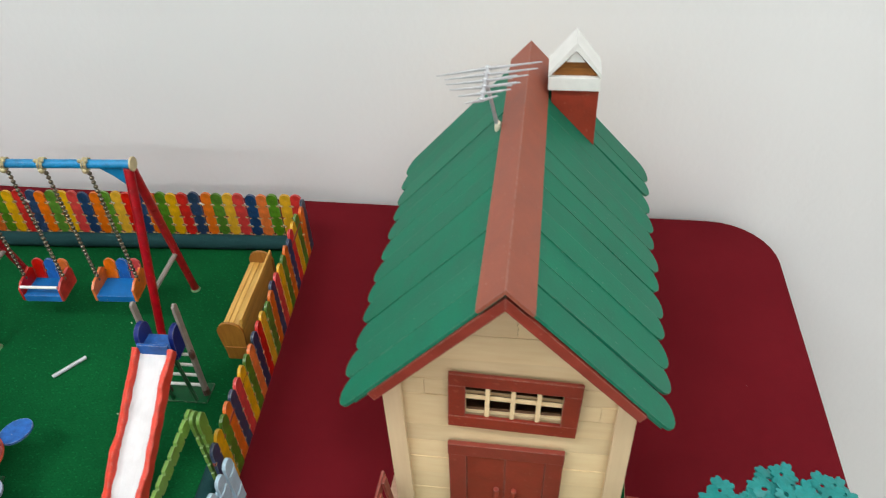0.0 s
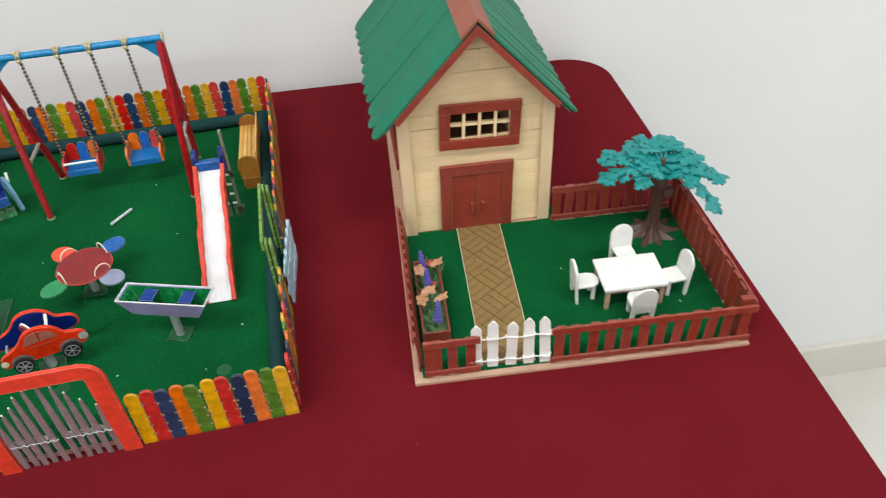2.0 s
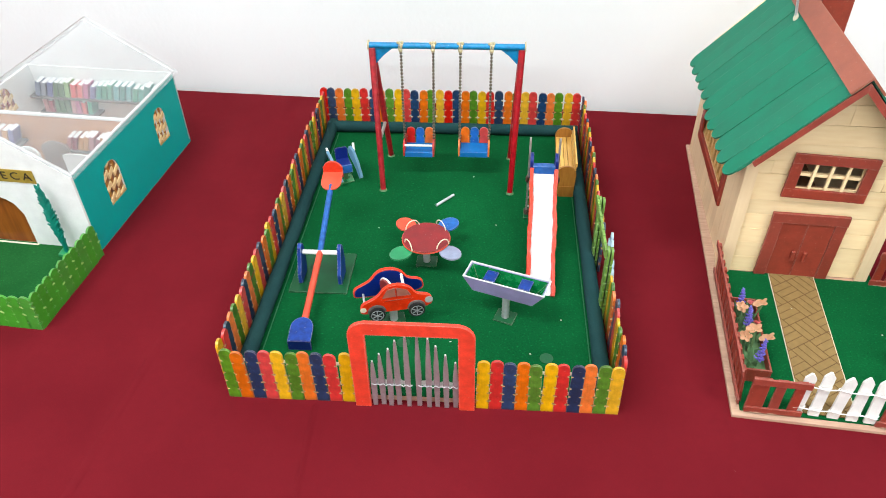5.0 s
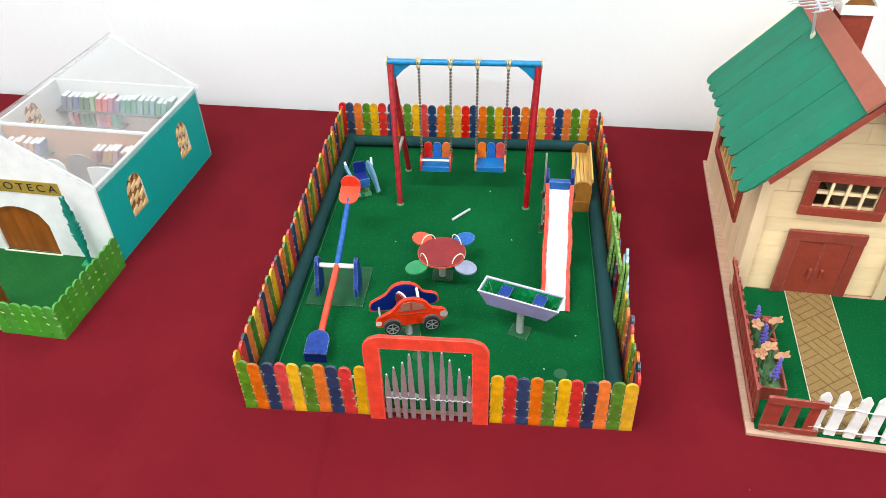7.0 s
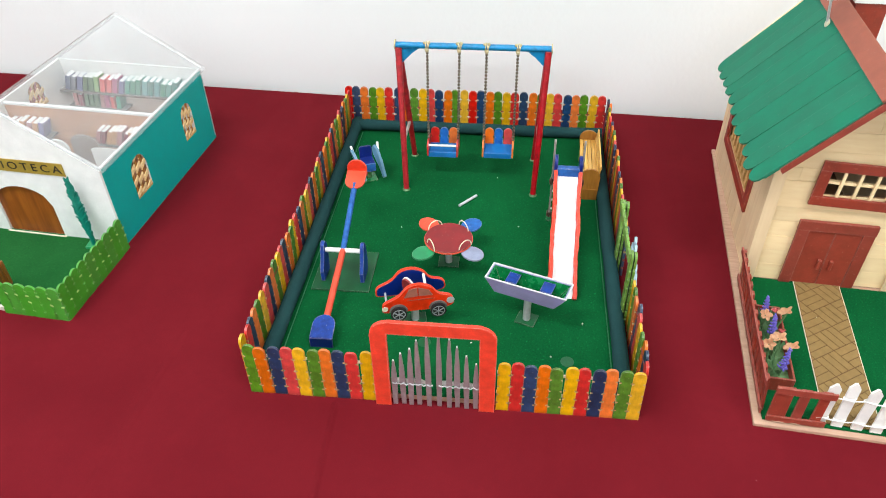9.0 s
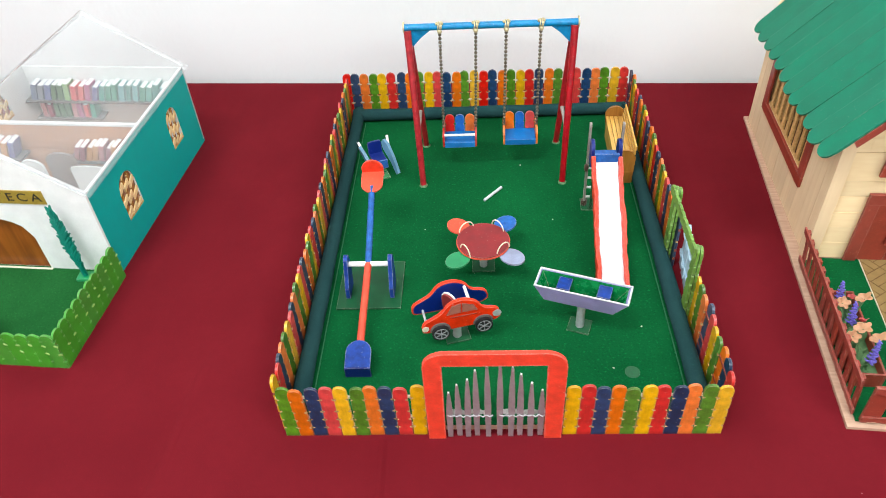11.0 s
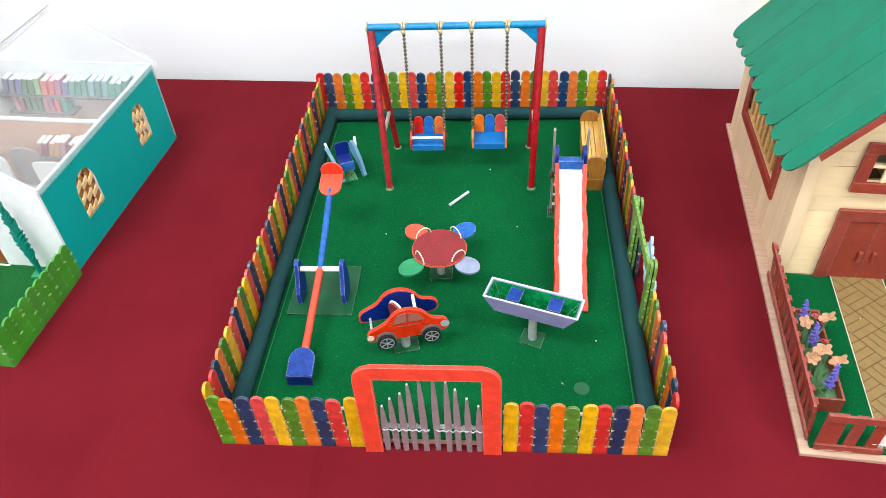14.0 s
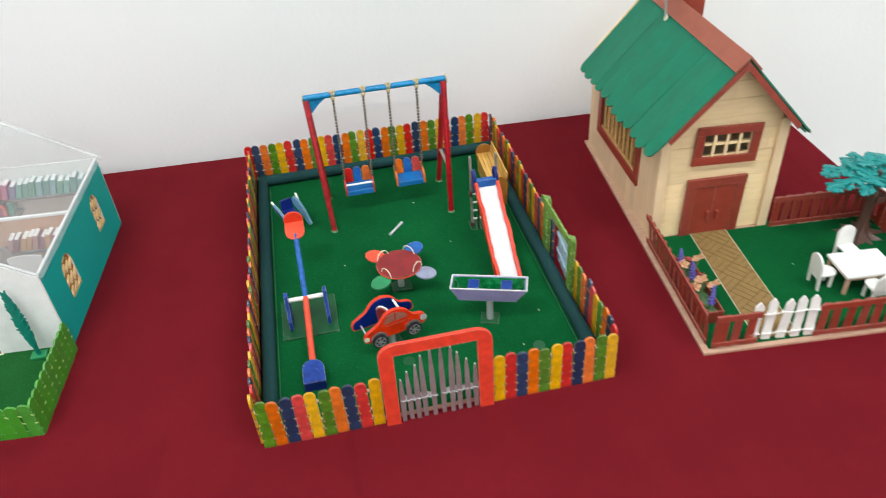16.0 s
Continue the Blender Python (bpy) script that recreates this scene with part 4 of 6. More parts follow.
def ring_at(z, hx0, hx1, w):
    hx0, hx1, w = hx0 * 0.93, hx1 * 0.93, w * 0.97
    return [(-hx0, -w, z), (hx1, -w, z), (hx1, w, z), (-hx0, w, z)]


bm = bmn()
rings = [[bm.verts.new(p) for p in ring_at(*a)] for a in ((0.0268, 0.0300, 0.0258, 0.0060), (0.0435, 0.0375, 0.0368, 0.0105), (0.0435, 0.0362, 0.0355, 0.0093), (0.0282, 0.0290, 0.0250, 0.0052))]
bm.faces.new(rings[0][::-1])
for a, b in zip(rings[:2], rings[1:3]):
    for i in range(4):
        bm.faces.new((a[i], a[(i + 1) % 4], b[(i + 1) % 4], b[i]))
for i in range(4):
    bm.faces.new((rings[2][i], rings[2][(i + 1) % 4], rings[3][(i + 1) % 4], rings[3][i]))
bm.faces.new(rings[3])
part("hull", bm, "lilac", boat, "lilac painted hull")
bm = bmn()
inn = [[bm.verts.new(p) for p in ring_at(*a)] for a in ((0.0428, 0.0358, 0.0351, 0.0091), (0.0288, 0.0284, 0.0246, 0.0050))]
for i in range(4):
    bm.faces.new((inn[0][i], inn[1][i], inn[1][(i + 1) % 4], inn[0][(i + 1) % 4]))
bm.faces.new(inn[1])
part("lining", bm, "boat_green", boat, "glossy green inside")
for x0, x1, y0, y1 in ((-0.0352, 0.0346, -0.0103, -0.0091), (-0.0352, 0.0346, 0.0091, 0.0103), (-0.0352, -0.0339, -0.0091, 0.0091), (0.0333, 0.0346, -0.0091, 0.0091)):
    part("gunwale", box(bmn(), x0, x1, y0, y1, 0.0434, 0.0443, 0.0002), "rim_grey", boat, "pale lilac rim")
for x in (-0.0145, 0.0155):
    part("thwart", box(bmn(), x - 0.0050, x + 0.0050, -0.0050, 0.0080, 0.0395, 0.0410, 0.0003), "royal", boat, "deep blue bench board")
part("post", rod(bmn(), (0, 0, 0.001), (0, 0, 0.0272), 0.0032, 16), "silver", boat, "silver tube post", True)
part("base_plate", box(bmn(), -0.0085, 0.0085, -0.0075, 0.0075, 0, 0.0013, 0.0003), "plate_green", boat)

# seesaw
saw = thing("seesaw", "long seesaw, half red and half blue, between two blue uprights", "seesaw", pose(0.0485, 0.140, G))
part("base_plate", box(bmn(), -0.0262, 0.0262, -0.0275, 0.0275, 0, 0.0016, 0.0003), "plate_green", saw, "dark green base plate")
for x in (-0.0172, 0.0186):
    shape = arc(-0.0045, 0.0075, 0.0115, 215, 320, 8) + [(0.0078, 0.012), (0.0066, 0.022), (0.0052, 0.030)] + arc(0.0003, 0.0300, 0.0047, 20, 170, 6) + [(-0.0085, 0.020), (-0.0140, 0.011)]
    shape = [(x_, max(0.0, z_)) for x_, z_ in shape]
    part("upright", prism(bmn(), shape, -0.0017, 0.0017, pose(x, -0.0028, 0.0012) @ Matrix(((0, 0, 1, 0), (1, 0, 0, 0), (0, 1, 0, 0), (0, 0, 0, 1)))), "royal", saw, "royal blue rounded upright")
AX = Vector((0.0003, -0.0022, 0.0268))
part("axle", rod(bmn(), AX - Vector((0.0180, 0, 0)), AX + Vector((0.0190, 0, 0)), 0.0022, 14), "white", saw, "white dowel axle", True)
n0, n1 = Vector((-0.0005, -0.080, 0.0095)), Vector((-0.0015, 0.072, 0.0480))
part("near_arm", rod(bmn(), AX, n0, 0.0029, 14), "coral", saw, "red-orange half of the beam", True)
part("far_arm", rod(bmn(), AX, n1, 0.0027, 14), "mid_blue", saw, "blue half of the beam", True)


def saw_seat(end, sign, top, back):
    dirn = (n1 - n0).normalized()
    pitch = math.degrees(math.asin(dirn.z))
    m = Matrix.Translation(end) @ pose(0, 0, 0.0018, pitch, 0, 0)
    rim = arc(0, -0.002 * sign, 0.0095, 0, -180 * sign, 10)
    st = part("seat", prism(bmn(), [(0.0095, 0.011 * sign)] + rim + [(-0.0095, 0.011 * sign)], 0, 0.0016, m), top, saw)
    bk = [(-0.0095, -0.004), (0.0095, -0.004), (0.0095, 0.0065)] + arc(0, 0.0035, 0.0098, 18, 162, 8) + [(-0.0095, 0.0065)]
    if sign < 0:
        bk = [(-0.0095, -0.0080), (0.0095, -0.0080), (0.0095, 0.0010), (0.0070, 0.0018), (-0.0070, 0.0018), (-0.0095, 0.0010)]
    part("seat_back", prism(bmn(), bk, -0.0009, 0.0009, m @ pose(0, 0.0115 * sign, 0, -12 * sign if sign > 0 else -pitch, 0, 0) @ UP), back, st)


saw_seat(n0 + Vector((0, -0.004, 0)), -1, "royal", "deep_blue")
saw_seat(n1 + Vector((0, 0.004, 0)), 1, "coral", "vermilion")

# small rocker
rock = thing("rocker_seat", "small rocker with a deep blue seat between pale grey-blue side boards", "spring rider", pose(0.0425, 0.2945, G, 0, 0, 23))
part("base_plate", box(bmn(), -0.0075, 0.0075, -0.008, 0.008, 0, 0.0014, 0.0003), "boat_green", rock)
part("post", box(bmn(), -0.0022, 0.0022, -0.002, 0.003, 0.001, 0.018, 0.0004), "stem", rock)
part("seat", box(bmn(), -0.0068, 0.0068, -0.006, 0.011, 0.018, 0.0202, 0.0004), "deep_blue", rock)
part("seat_back", prism(bmn(), [(-0.0068, 0), (0.0068, 0), (0.0068, 0.0115)] + arc(0.0043, 0.0115, 0.0025, 0, 90, 4)[1:] + arc(-0.0043, 0.0115, 0.0025, 90, 180, 4), -0.0010, 0.0010, pose(0, 0.0112, 0.0185, -8, 0, 0) @ UP), "deep_blue", rock, "deep blue seat back")
part("seat_front", box(bmn(), -0.0068, 0.0068, -0.0070, -0.0055, 0.012, 0.0215, 0.0004), "mid_blue", rock, "lighter blue front board")
for s in (-1, 1):
    shape = [(-0.0160, 0.0070), (-0.0135, 0.0045), (-0.004, 0.0140), (0.0085, 0.0225), (0.0125, 0.0285), (0.0100, 0.0325), (0.003, 0.0300), (-0.0065, 0.0205)]
    part("side_board", prism(bmn(), shape, -0.0015, 0.0015, pose(s * 0.0082, 0, 0.001, 0, s * 10, 20 if s > 0 else 8) @ Matrix(((0, 0, 1, 0), (1, 0, 0, 0), (0, 1, 0, 0), (0, 0, 0, 1)))), "grey_blue", rock, "pale grey-blue slanting side board")
    part("handle", rod(bmn(), (s * 0.0130, 0.008, 0.0270), (s * 0.0145, 0.016, 0.0330), 0.0013, 8), "white", rock, "white peg")

# loose white stick
stick = thing("white_stick", "short white stick lying on the green felt", "stick", pose(0, 0, G))
part("stick", rod(bmn(), (0.1438, 0.2490, 0.0016), (0.1603, 0.2684, 0.0016), 0.0014, 10), "rim_grey", stick, "", True)

# ---- the house model and its garden ----
HOUSE = pose(0.387, 0.0015, TOP, 0, 0, -5.4)
YF, YB, XL, XR = 0.1700, 0.3830, 0.0080, 0.1315     # front, back and side faces of the house
XC, ZR, RISE = 0.0690, 0.2045, 1.076                # ridge line and slope
BUILT = HOUSE @ Matrix.Translation((XC, 0.1515, 0)) @ pose(0, 0, 0, 0, 0, 2.0) @ Matrix.Translation((-XC, -0.1515, 0))   # the house sits a little askew on its board
HG = 0.0040                                         # garden ground
SIDEWAYS = Matrix(((0, 0, 1, 0), (1, 0, 0, 0), (0, 1, 0, 0), (0, 0, 0, 1)))   # drawing x to y, y to z, z to x

hbase = thing("house_board", "thin pale board with green felt garden, lying on the burgundy cloth", "model base", HOUSE)
part("board", prism(bmn(), [(-0.0028, -0.0010), (0.2476, -0.0006), (0.2476, 0.1700), (0.1400, 0.1700), (0.1400, 0.3885), (-0.0030, 0.3885)], 0, 0.0026), "base_wood", hbase, "pale raw board edge")
part("felt", box(bmn(), 0.0035, 0.2440, 0.0040, YF - 0.003, 0.0026, HG), "turf", hbase, "dark green felt lawn")
part("felt_strip", box(bmn(), 0.1250, 0.1396, YF - 0.0030, 0.3880, 0.0026, 0.0036), "turf", hbase, "narrow strip of green felt beside the house")


def clip_convex(poly, x0, x1, y0, y1):
    for axis, lim, keep in ((0, x0, 1), (0, x1, -1), (1, y0, 1), (1, y1, -1)):
        out = []
        for i, p in enumerate(poly):
            q = poly[(i + 1) % len(poly)]
            dp, dq = keep * (p[axis] - lim), keep * (q[axis] - lim)
            if dp >= 0:
                out.append(p)
            if dp * dq < 0:
                f_ = dp / (dp - dq)
                out.append((p[0] + f_ * (q[0] - p[0]), p[1] + f_ * (q[1] - p[1])))
        poly = out
        if len(poly) < 3:
            return []
    return poly


garden_path = thing("garden_path", "tan card path printed like basket-weave brick, from gate to door", "path", HOUSE @ pose(0.0684, 0.0840, HG, 0, 0, -0.7))
PL, PR = -0.0192, 0.0190
part("sheet", box(bmn(), PL, PR, -0.0770, 0.0830, 0, 0.0006), "joint", garden_path, "dark brown printed joints")
for x in (PL - 0.0005, PR):
    part("edge", box(bmn(), x, x + 0.0005, -0.0770, 0.0830, 0, 0.0008), "tape", garden_path, "pale cut edge of the card")
brick_bm = []
S, TURN = 0.0205, 38
ca, sa = math.cos(radians(TURN)), math.sin(radians(TURN))
for i in range(-9, 10):
    for j in range(-9, 10):
        for k in range(3):
            a0, a1 = 0.0005, S - 0.0005
            b0, b1 = k * S / 3 + 0.0004, (k + 1) * S / 3 - 0.0004
            quad = [(a0, b0), (a1, b0), (a1, b1), (a0, b1)] if (i + j) % 2 else [(b0, a0), (b1, a0), (b1, a1), (b0, a1)]
            quad = [(i * S + x, j * S + y) for x, y in quad]
            quad = [(x * ca - y * sa, x * sa + y * ca) for x, y in quad]
            quad = clip_convex(quad, PL + 0.0002, PR - 0.0002, -0.0768, 0.0828)
            if len(quad) >= 3:
                brick_bm.append(quad)
for quad in brick_bm:
    part("brick", prism(bmn(), quad, 0.0006, 0.0009), "path", garden_path)

house = thing("house", "cream stick house with a sea green roof and brown-red trim", "house", BUILT)
# front wall in rows of planks
HX0, HX1, HZ0, HZ1 = 0.0480, 0.0975, 0.0968, 0.1215        # window opening
rows = [0.0035, 0.0205, 0.0365, 0.0520, 0.0680, 0.0825, HZ0, 0.1090, HZ1, 0.1380, 0.1560, 0.1740, 0.1960]
front = part("front_wall", box(bmn(), XL + 0.002, HX0 - 0.001, YF + 0.0020, YF + 0.0035, 0.0035, 0.13), "cream", house)
rng = random.Random(3)


def half_at(z):
    return min((XR - XL) / 2, max(0.0005, (0.2000 - z) / RISE))


for z0, z1 in zip(rows, rows[1:]):
    spans = [(None, None)]
    if z0 >= HZ0 - 1e-6 and z1 <= HZ1 + 1e-6:
        spans = [(None, HX0), (HX1, None)]
    for a, b in spans:
        g, dy = 0.00013, rng.uniform(-0.00025, 0.00025)
        lo, hi = half_at(z0), half_at(z1)
        x0a = XC - lo if a is None else a
        x0b = XC + lo if b is None else b
        x1a = XC - hi if a is None else a
        x1b = XC + hi if b is None else b
        tl = rng.uniform(-0.0003, 0.0003)
        shape = [(x0a, z0 + g), (x0b, z0 + g + tl), (x1b, z1 - g + tl), (x1a, z1 - g)]
        cut = rng.uniform(0.3, 0.7)
        m0, m1 = x0a + (x0b - x0a) * cut, x1a + (x1b - x1a) * cut
        mid_ = (m0 + m1) / 2
        if min(mid_ - max(x0a, x1a), min(x0b, x1b) - mid_) < 0.010 or rng.random() < 0.9:
            part("plank", prism(bmn(), shape, -0.0019, 0.0, pose(0, YF + dy, 0) @ UP), "cream", front)
        else:
            a_ = [(x0a, z0 + g), (mid_ - 0.0001, z0 + g), (mid_ - 0.0001, z1 - g), (x1a, z1 - g)]
            b_ = [(mid_ + 0.0001, z0 + g + tl), (x0b, z0 + g + tl), (x1b, z1 - g + tl), (mid_ + 0.0001, z1 - g + tl)]
            part("plank", prism(bmn(), a_, -0.0019, 0.0, pose(0, YF + dy, 0) @ UP), "cream", front)
            part("plank", prism(bmn(), b_, -0.0019, 0.0, pose(0, YF - dy, 0) @ UP), "cream", front)
bm = bmn()
box(bm, HX1 + 0.001, XR - 0.002, YF + 0.0020, YF + 0.0035, 0.0035, 0.13)
box(bm, HX0 - 0.001, HX1 + 0.001, YF + 0.0020, YF + 0.0035, 0.0035, HZ0)
box(bm, HX0 - 0.001, HX1 + 0.001, YF + 0.0020, YF + 0.0035, HZ1, 0.15)
part("wall_lining", bm, "dark", house, "dark inside of the front wall")

# side and back walls of upright boards
left = part("side_wall", box(bmn(), XL + 0.0022, XL + 0.0030, YF, 0.2130, 0.003, 0.130), "cream_up", house)
WY0, WY1, WZ0, WZ1 = 0.2270, 0.3390, 0.0490, 0.1000
y = YF
rng = random.Random(8)
while y < YB - 0.001:
    w = min(rng.choice((0.0140, 0.0182, 0.0200)), YB - y)
    for z0, z1 in (((0.003, WZ0), (WZ1, 0.131)) if y + w > WY0 and y < WY1 else ((0.003, 0.131),)):
        part("wall_board", box(bmn(), XL - 0.0002 + rng.uniform(-0.0002, 0.0002), XL + 0.0021, y + 0.00015, y + w - 0.00015, z0, z1), "cream_up", left)
    y += w
right = part("side_wall", box(bmn(), XR - 0.0030, XR - 0.0022, YF, YB, 0.003, 0.130), "cream_up", house)
y = YF
while y < YB - 0.001:
    w = min(0.0185, YB - y)
    part("wall_board", box(bmn(), XR - 0.0021, XR + 0.0002, y + 0.00015, y + w - 0.00015, 0.003, 0.131), "cream_up", right)
    y += w
back_shape = [(XL, 0.003), (XR, 0.003), (XR, 0.131), (XC, 0.1985), (XL, 0.131)]
part("back_wall", prism(bmn(), back_shape, -0.0022, 0, pose(0, YB - 0.0022, 0) @ UP), "cream", house)
part("inner_floor", box(bmn(), XL + 0.003, XR - 0.003, YF + 0.0036, YB - 0.003, 0.003, 0.0045), "dark", house)
for x in (XL - 0.0028, XR - 0.0074):
    part("corner_post", box(bmn(), x, x + 0.0102, YF - 0.0042, YF - 0.0020, 0.0035, 0.1310, 0.0004), "cream_up", house, "upright pale corner stick")
part("corner_post", box(bmn(), XL - 0.0026, XL - 0.0003, YF - 0.0019, YF + 0.0085, 0.0035, 0.1300, 0.0004), "cream_up", house)
part("corner_post", box(bmn(), XR + 0.0003, XR + 0.0026, YF - 0.0019, YF + 0.0085, 0.0035, 0.1300, 0.0004), "cream_up", house)


def frame_bars(name, parent, x0, x1, z0, z1, wx, wz, y0, y1, sideways=False, x=0.0):
    """Four boards round an opening, butted end to end."""
    for a0, a1, b0, b1 in ((x0, x1, z1 - wz, z1), (x0, x1, z0, z0 + wz), (x0, x0 + wx, z0 + wz, z1 - wz), (x1 - wx, x1, z0 + wz, z1 - wz)):
        bm = bmn()
        if sideways:
            box(bm, y0, y1, a0, a1, b0, b1, 0.0004)
        else:
            box(bm, a0, a1, y0, y1, b0, b1, 0.0004)
        part(name, bm, "trim", parent)


# front window
fw = part("front_window", box(bmn(), HX0 - 0.0005, HX1 + 0.0005, YF + 0.0022, YF + 0.0030, 0.1086, 0.1104), "cream", house, "barred window in a brown-red frame")
frame_bars("window_frame", fw, 0.0395, 0.1062, 0.0880, 0.1302, 0.0088, 0.0088, YF - 0.0042, YF - 0.0019)
for x in (0.0595, 0.0725, 0.0855):
    part("window_bar", box(bmn(), x - 0.0012, x + 0.0012, YF - 0.0030, YF - 0.0006, HZ0 + 0.0001, HZ1 - 0.0001, 0.0003), "cream", fw)
part("window_bar", box(bmn(), HX0, HX1, YF - 0.0006, YF + 0.0006, 0.1078, 0.1104, 0.0003), "cream", fw)
pivot = Matrix.Translation((0.0728, 0, 0.1091))
fw.matrix_basis = pivot @ pose(0, 0, 0, 0, 2.2, 0) @ pivot.inverted()      # nailed on a little crooked
# double door
door = part("double_door", box(bmn(), 0.0466, 0.0906, YF - 0.0030, YF - 0.0019, 0.0042, 0.0625), "trim", house, "closed brown-red double door")
for a, b in ((0.0371, 0.0469), (0.0903, 0.0998)):
    part("door_post", box(bmn(), a, b, YF - 0.0045, YF - 0.0019, 0.0036, 0.0625, 0.0004), "trim", door)
part("lintel", box(bmn(), 0.0368, 0.1001, YF - 0.0050, YF - 0.0019, 0.0626, 0.0722, 0.0004), "trim", door)
for a, b in ((0.0471, 0.0683), (0.0687, 0.0901)):
    part("door_panel", box(bmn(), a, b, YF - 0.0036, YF - 0.0030, 0.0045, 0.0620, 0.0003), "trim", door)
for x in (0.0641, 0.0741):
    hd = part("door_handle", rod(bmn(), (x, YF - 0.0052, 0.0230), (x, YF - 0.0052, 0.0325), 0.0016, 10), "trim", door, "", True)
    for z in (0.0245, 0.0315):
        part("handle_foot", rod(bmn(), (x, YF - 0.0036, z), (x, YF - 0.0052, z), 0.0008, 6), "trim", hd)
pivot = Matrix.Translation((0.0685, 0, 0.0036))
door.matrix_basis = pivot @ pose(0, 0, 0.0004, 0, 0.9, 0) @ pivot.inverted()
# side window
sw = part("side_window", box(bmn(), XL + 0.0004, XL + 0.0012, WY0, WY1, WZ0, WZ0 + 0.003), "window_wood", house, "tall barred side window in a brown-red frame")
frame_bars("window_frame", sw, WY0 - 0.0095, WY1 + 0.0095, WZ0 - 0.0090, WZ1 + 0.0120, 0.0097, 0.0095, XL - 0.0030, XL - 0.0004, True)
for k in range(9):
    y = WY0 + 0.0065 + k * (WY1 - WY0 - 0.013) / 8
    part("window_bar", box(bmn(), XL + 0.0002, XL + 0.0024, y - 0.0030, y + 0.0030, WZ0, WZ1, 0.0004), "window_wood", sw)

# roof: sticks from ridge to eave, round ends down
SLOPE = math.atan(RISE)
roof = part("roof", prism(bmn(), [(XC - 0.074, ZR - 0.0055 - 0.074 * RISE), (XC, ZR - 0.0055), (XC + 0.074, ZR - 0.0055 - 0.074 * RISE),
                                  (XC + 0.074, ZR - 0.0035 - 0.074 * RISE), (XC, ZR - 0.0035), (XC - 0.074, ZR - 0.0035 - 0.074 * RISE)],
                          -0.3715, -0.1525, UP), "roof", house, "sea green stick roof with round stick ends")
rng = random.Random(21)
SW_ = 0.0182
for s in (-1, 1):
    for k in range(12):
        w = rng.choice((0.0190, 0.0181, 0.0178)) if s > 0 else 0.0188
        drop = 0.1155 + rng.uniform(-0.0012, 0.0012) + (0.0060 if s < 0 else 0.0015)
        shape = [(-w / 2, 0), (w / 2, 0), (w / 2, drop - w * 0.5)] + arc(0, drop - w * 0.5, w / 2, 0, 180, 9)[1:-1] + [(-w / 2, drop - w * 0.5)]
        yk = 0.1515 + SW_ * (k + 0.5)
        lift = 0.0004 + (0.00016 if k % 2 else 0.0) + rng.uniform(0, 0.0002)
        # local x runs along the ridge, y down the slope, z out of the roof
        cx, sx = math.cos(SLOPE), math.sin(SLOPE)
        m = Matrix.Translation((XC, yk, ZR - 0.0030)) @ Matrix((((0, s * cx, s * sx, 0)), (1, 0, 0, 0), (0, -sx, cx, 0), (0, 0, 0, 1)))
        m = m @ pose(0, 0, lift + (0.0003 if s > 0 else 0.0), rng.uniform(-0.1, 0.1), rng.choice((0.1, 0.3, 1.6, 2.0)) if s > 0 else rng.choice((-0.1, 0.0, 0.1, 0.1, 0.0, 1.1)), rng.uniform(-0.7, 0.7))
        part("shingle", prism(bmn(), shape, 0, 0.0017, m), "roof", roof)
    # ridge cap and barge boards, mitred at the top
    drop_ = 0.0168 * math.cos(SLOPE)
    cap = [(XC, ZR + 0.0004), (XC + s * drop_, ZR + 0.0004 - drop_ * RISE), (XC + s * (drop_ + 0.0012), ZR + 0.0018 - drop_ * RISE), (XC, ZR + 0.0030)]
    part("ridge_board", prism(bmn(), cap if s > 0 else cap[::-1], -0.3760, -0.1490, UP), "ridge", roof, "terracotta-brown ridge board")
    low = 0.0925 * math.cos(SLOPE)
    barge = [(XC, ZR - 0.0104), (XC + s * low, ZR - 0.0104 - low * RISE), (XC + s * (low + 0.003), ZR - 0.0026 - (low + 0.003) * RISE), (XC, ZR - 0.0026)]
    part("barge_board", prism(bmn(), barge if s > 0 else barge[::-1], -0.1523, -0.1500, UP), "trim", roof, "brown-red barge board")

# chimney with a little white roof
chim = part("chimney", box(bmn(), 0.0833, 0.1108, 0.3310, 0.3560, 0.1290, 0.1985, 0.0004), "trim", house, "brown-red chimney with a small white gabled cap")
part("collar", box(bmn(), 0.0810, 0.1112, 0.3288, 0.3578, 0.1986, 0.2070, 0.0005), "white", chim, "white collar")
for s in (-1, 1):
    a = [(0.09600 + s * 0.0152, 0.2072), (0.09600 + s * 0.0152, 0.2098), (0.09600, 0.2290), (0.09600, 0.2242)]
    part("cap_board", prism(bmn(), a if s > 0 else a[::-1], 0.3283, 0.3480, Matrix(((1, 0, 0, 0), (0, 0, 1, 0), (0, 1, 0, 0), (0, 0, 0, 1)))), "white", chim, "white cap board")
gable = [(0.0828, 0.2072), (0.1092, 0.2072), (0.09600, 0.2222)]
part("cap_lining", prism(bmn(), gable, -0.3345, -0.3318, UP), "amber", chim, "amber wooden inside")
part("cap_tie", prism(bmn(), [(0.0907, 0.2166), (0.1013, 0.2166), (0.09600, 0.2238)], -0.3316, -0.3296, UP), "white", chim)

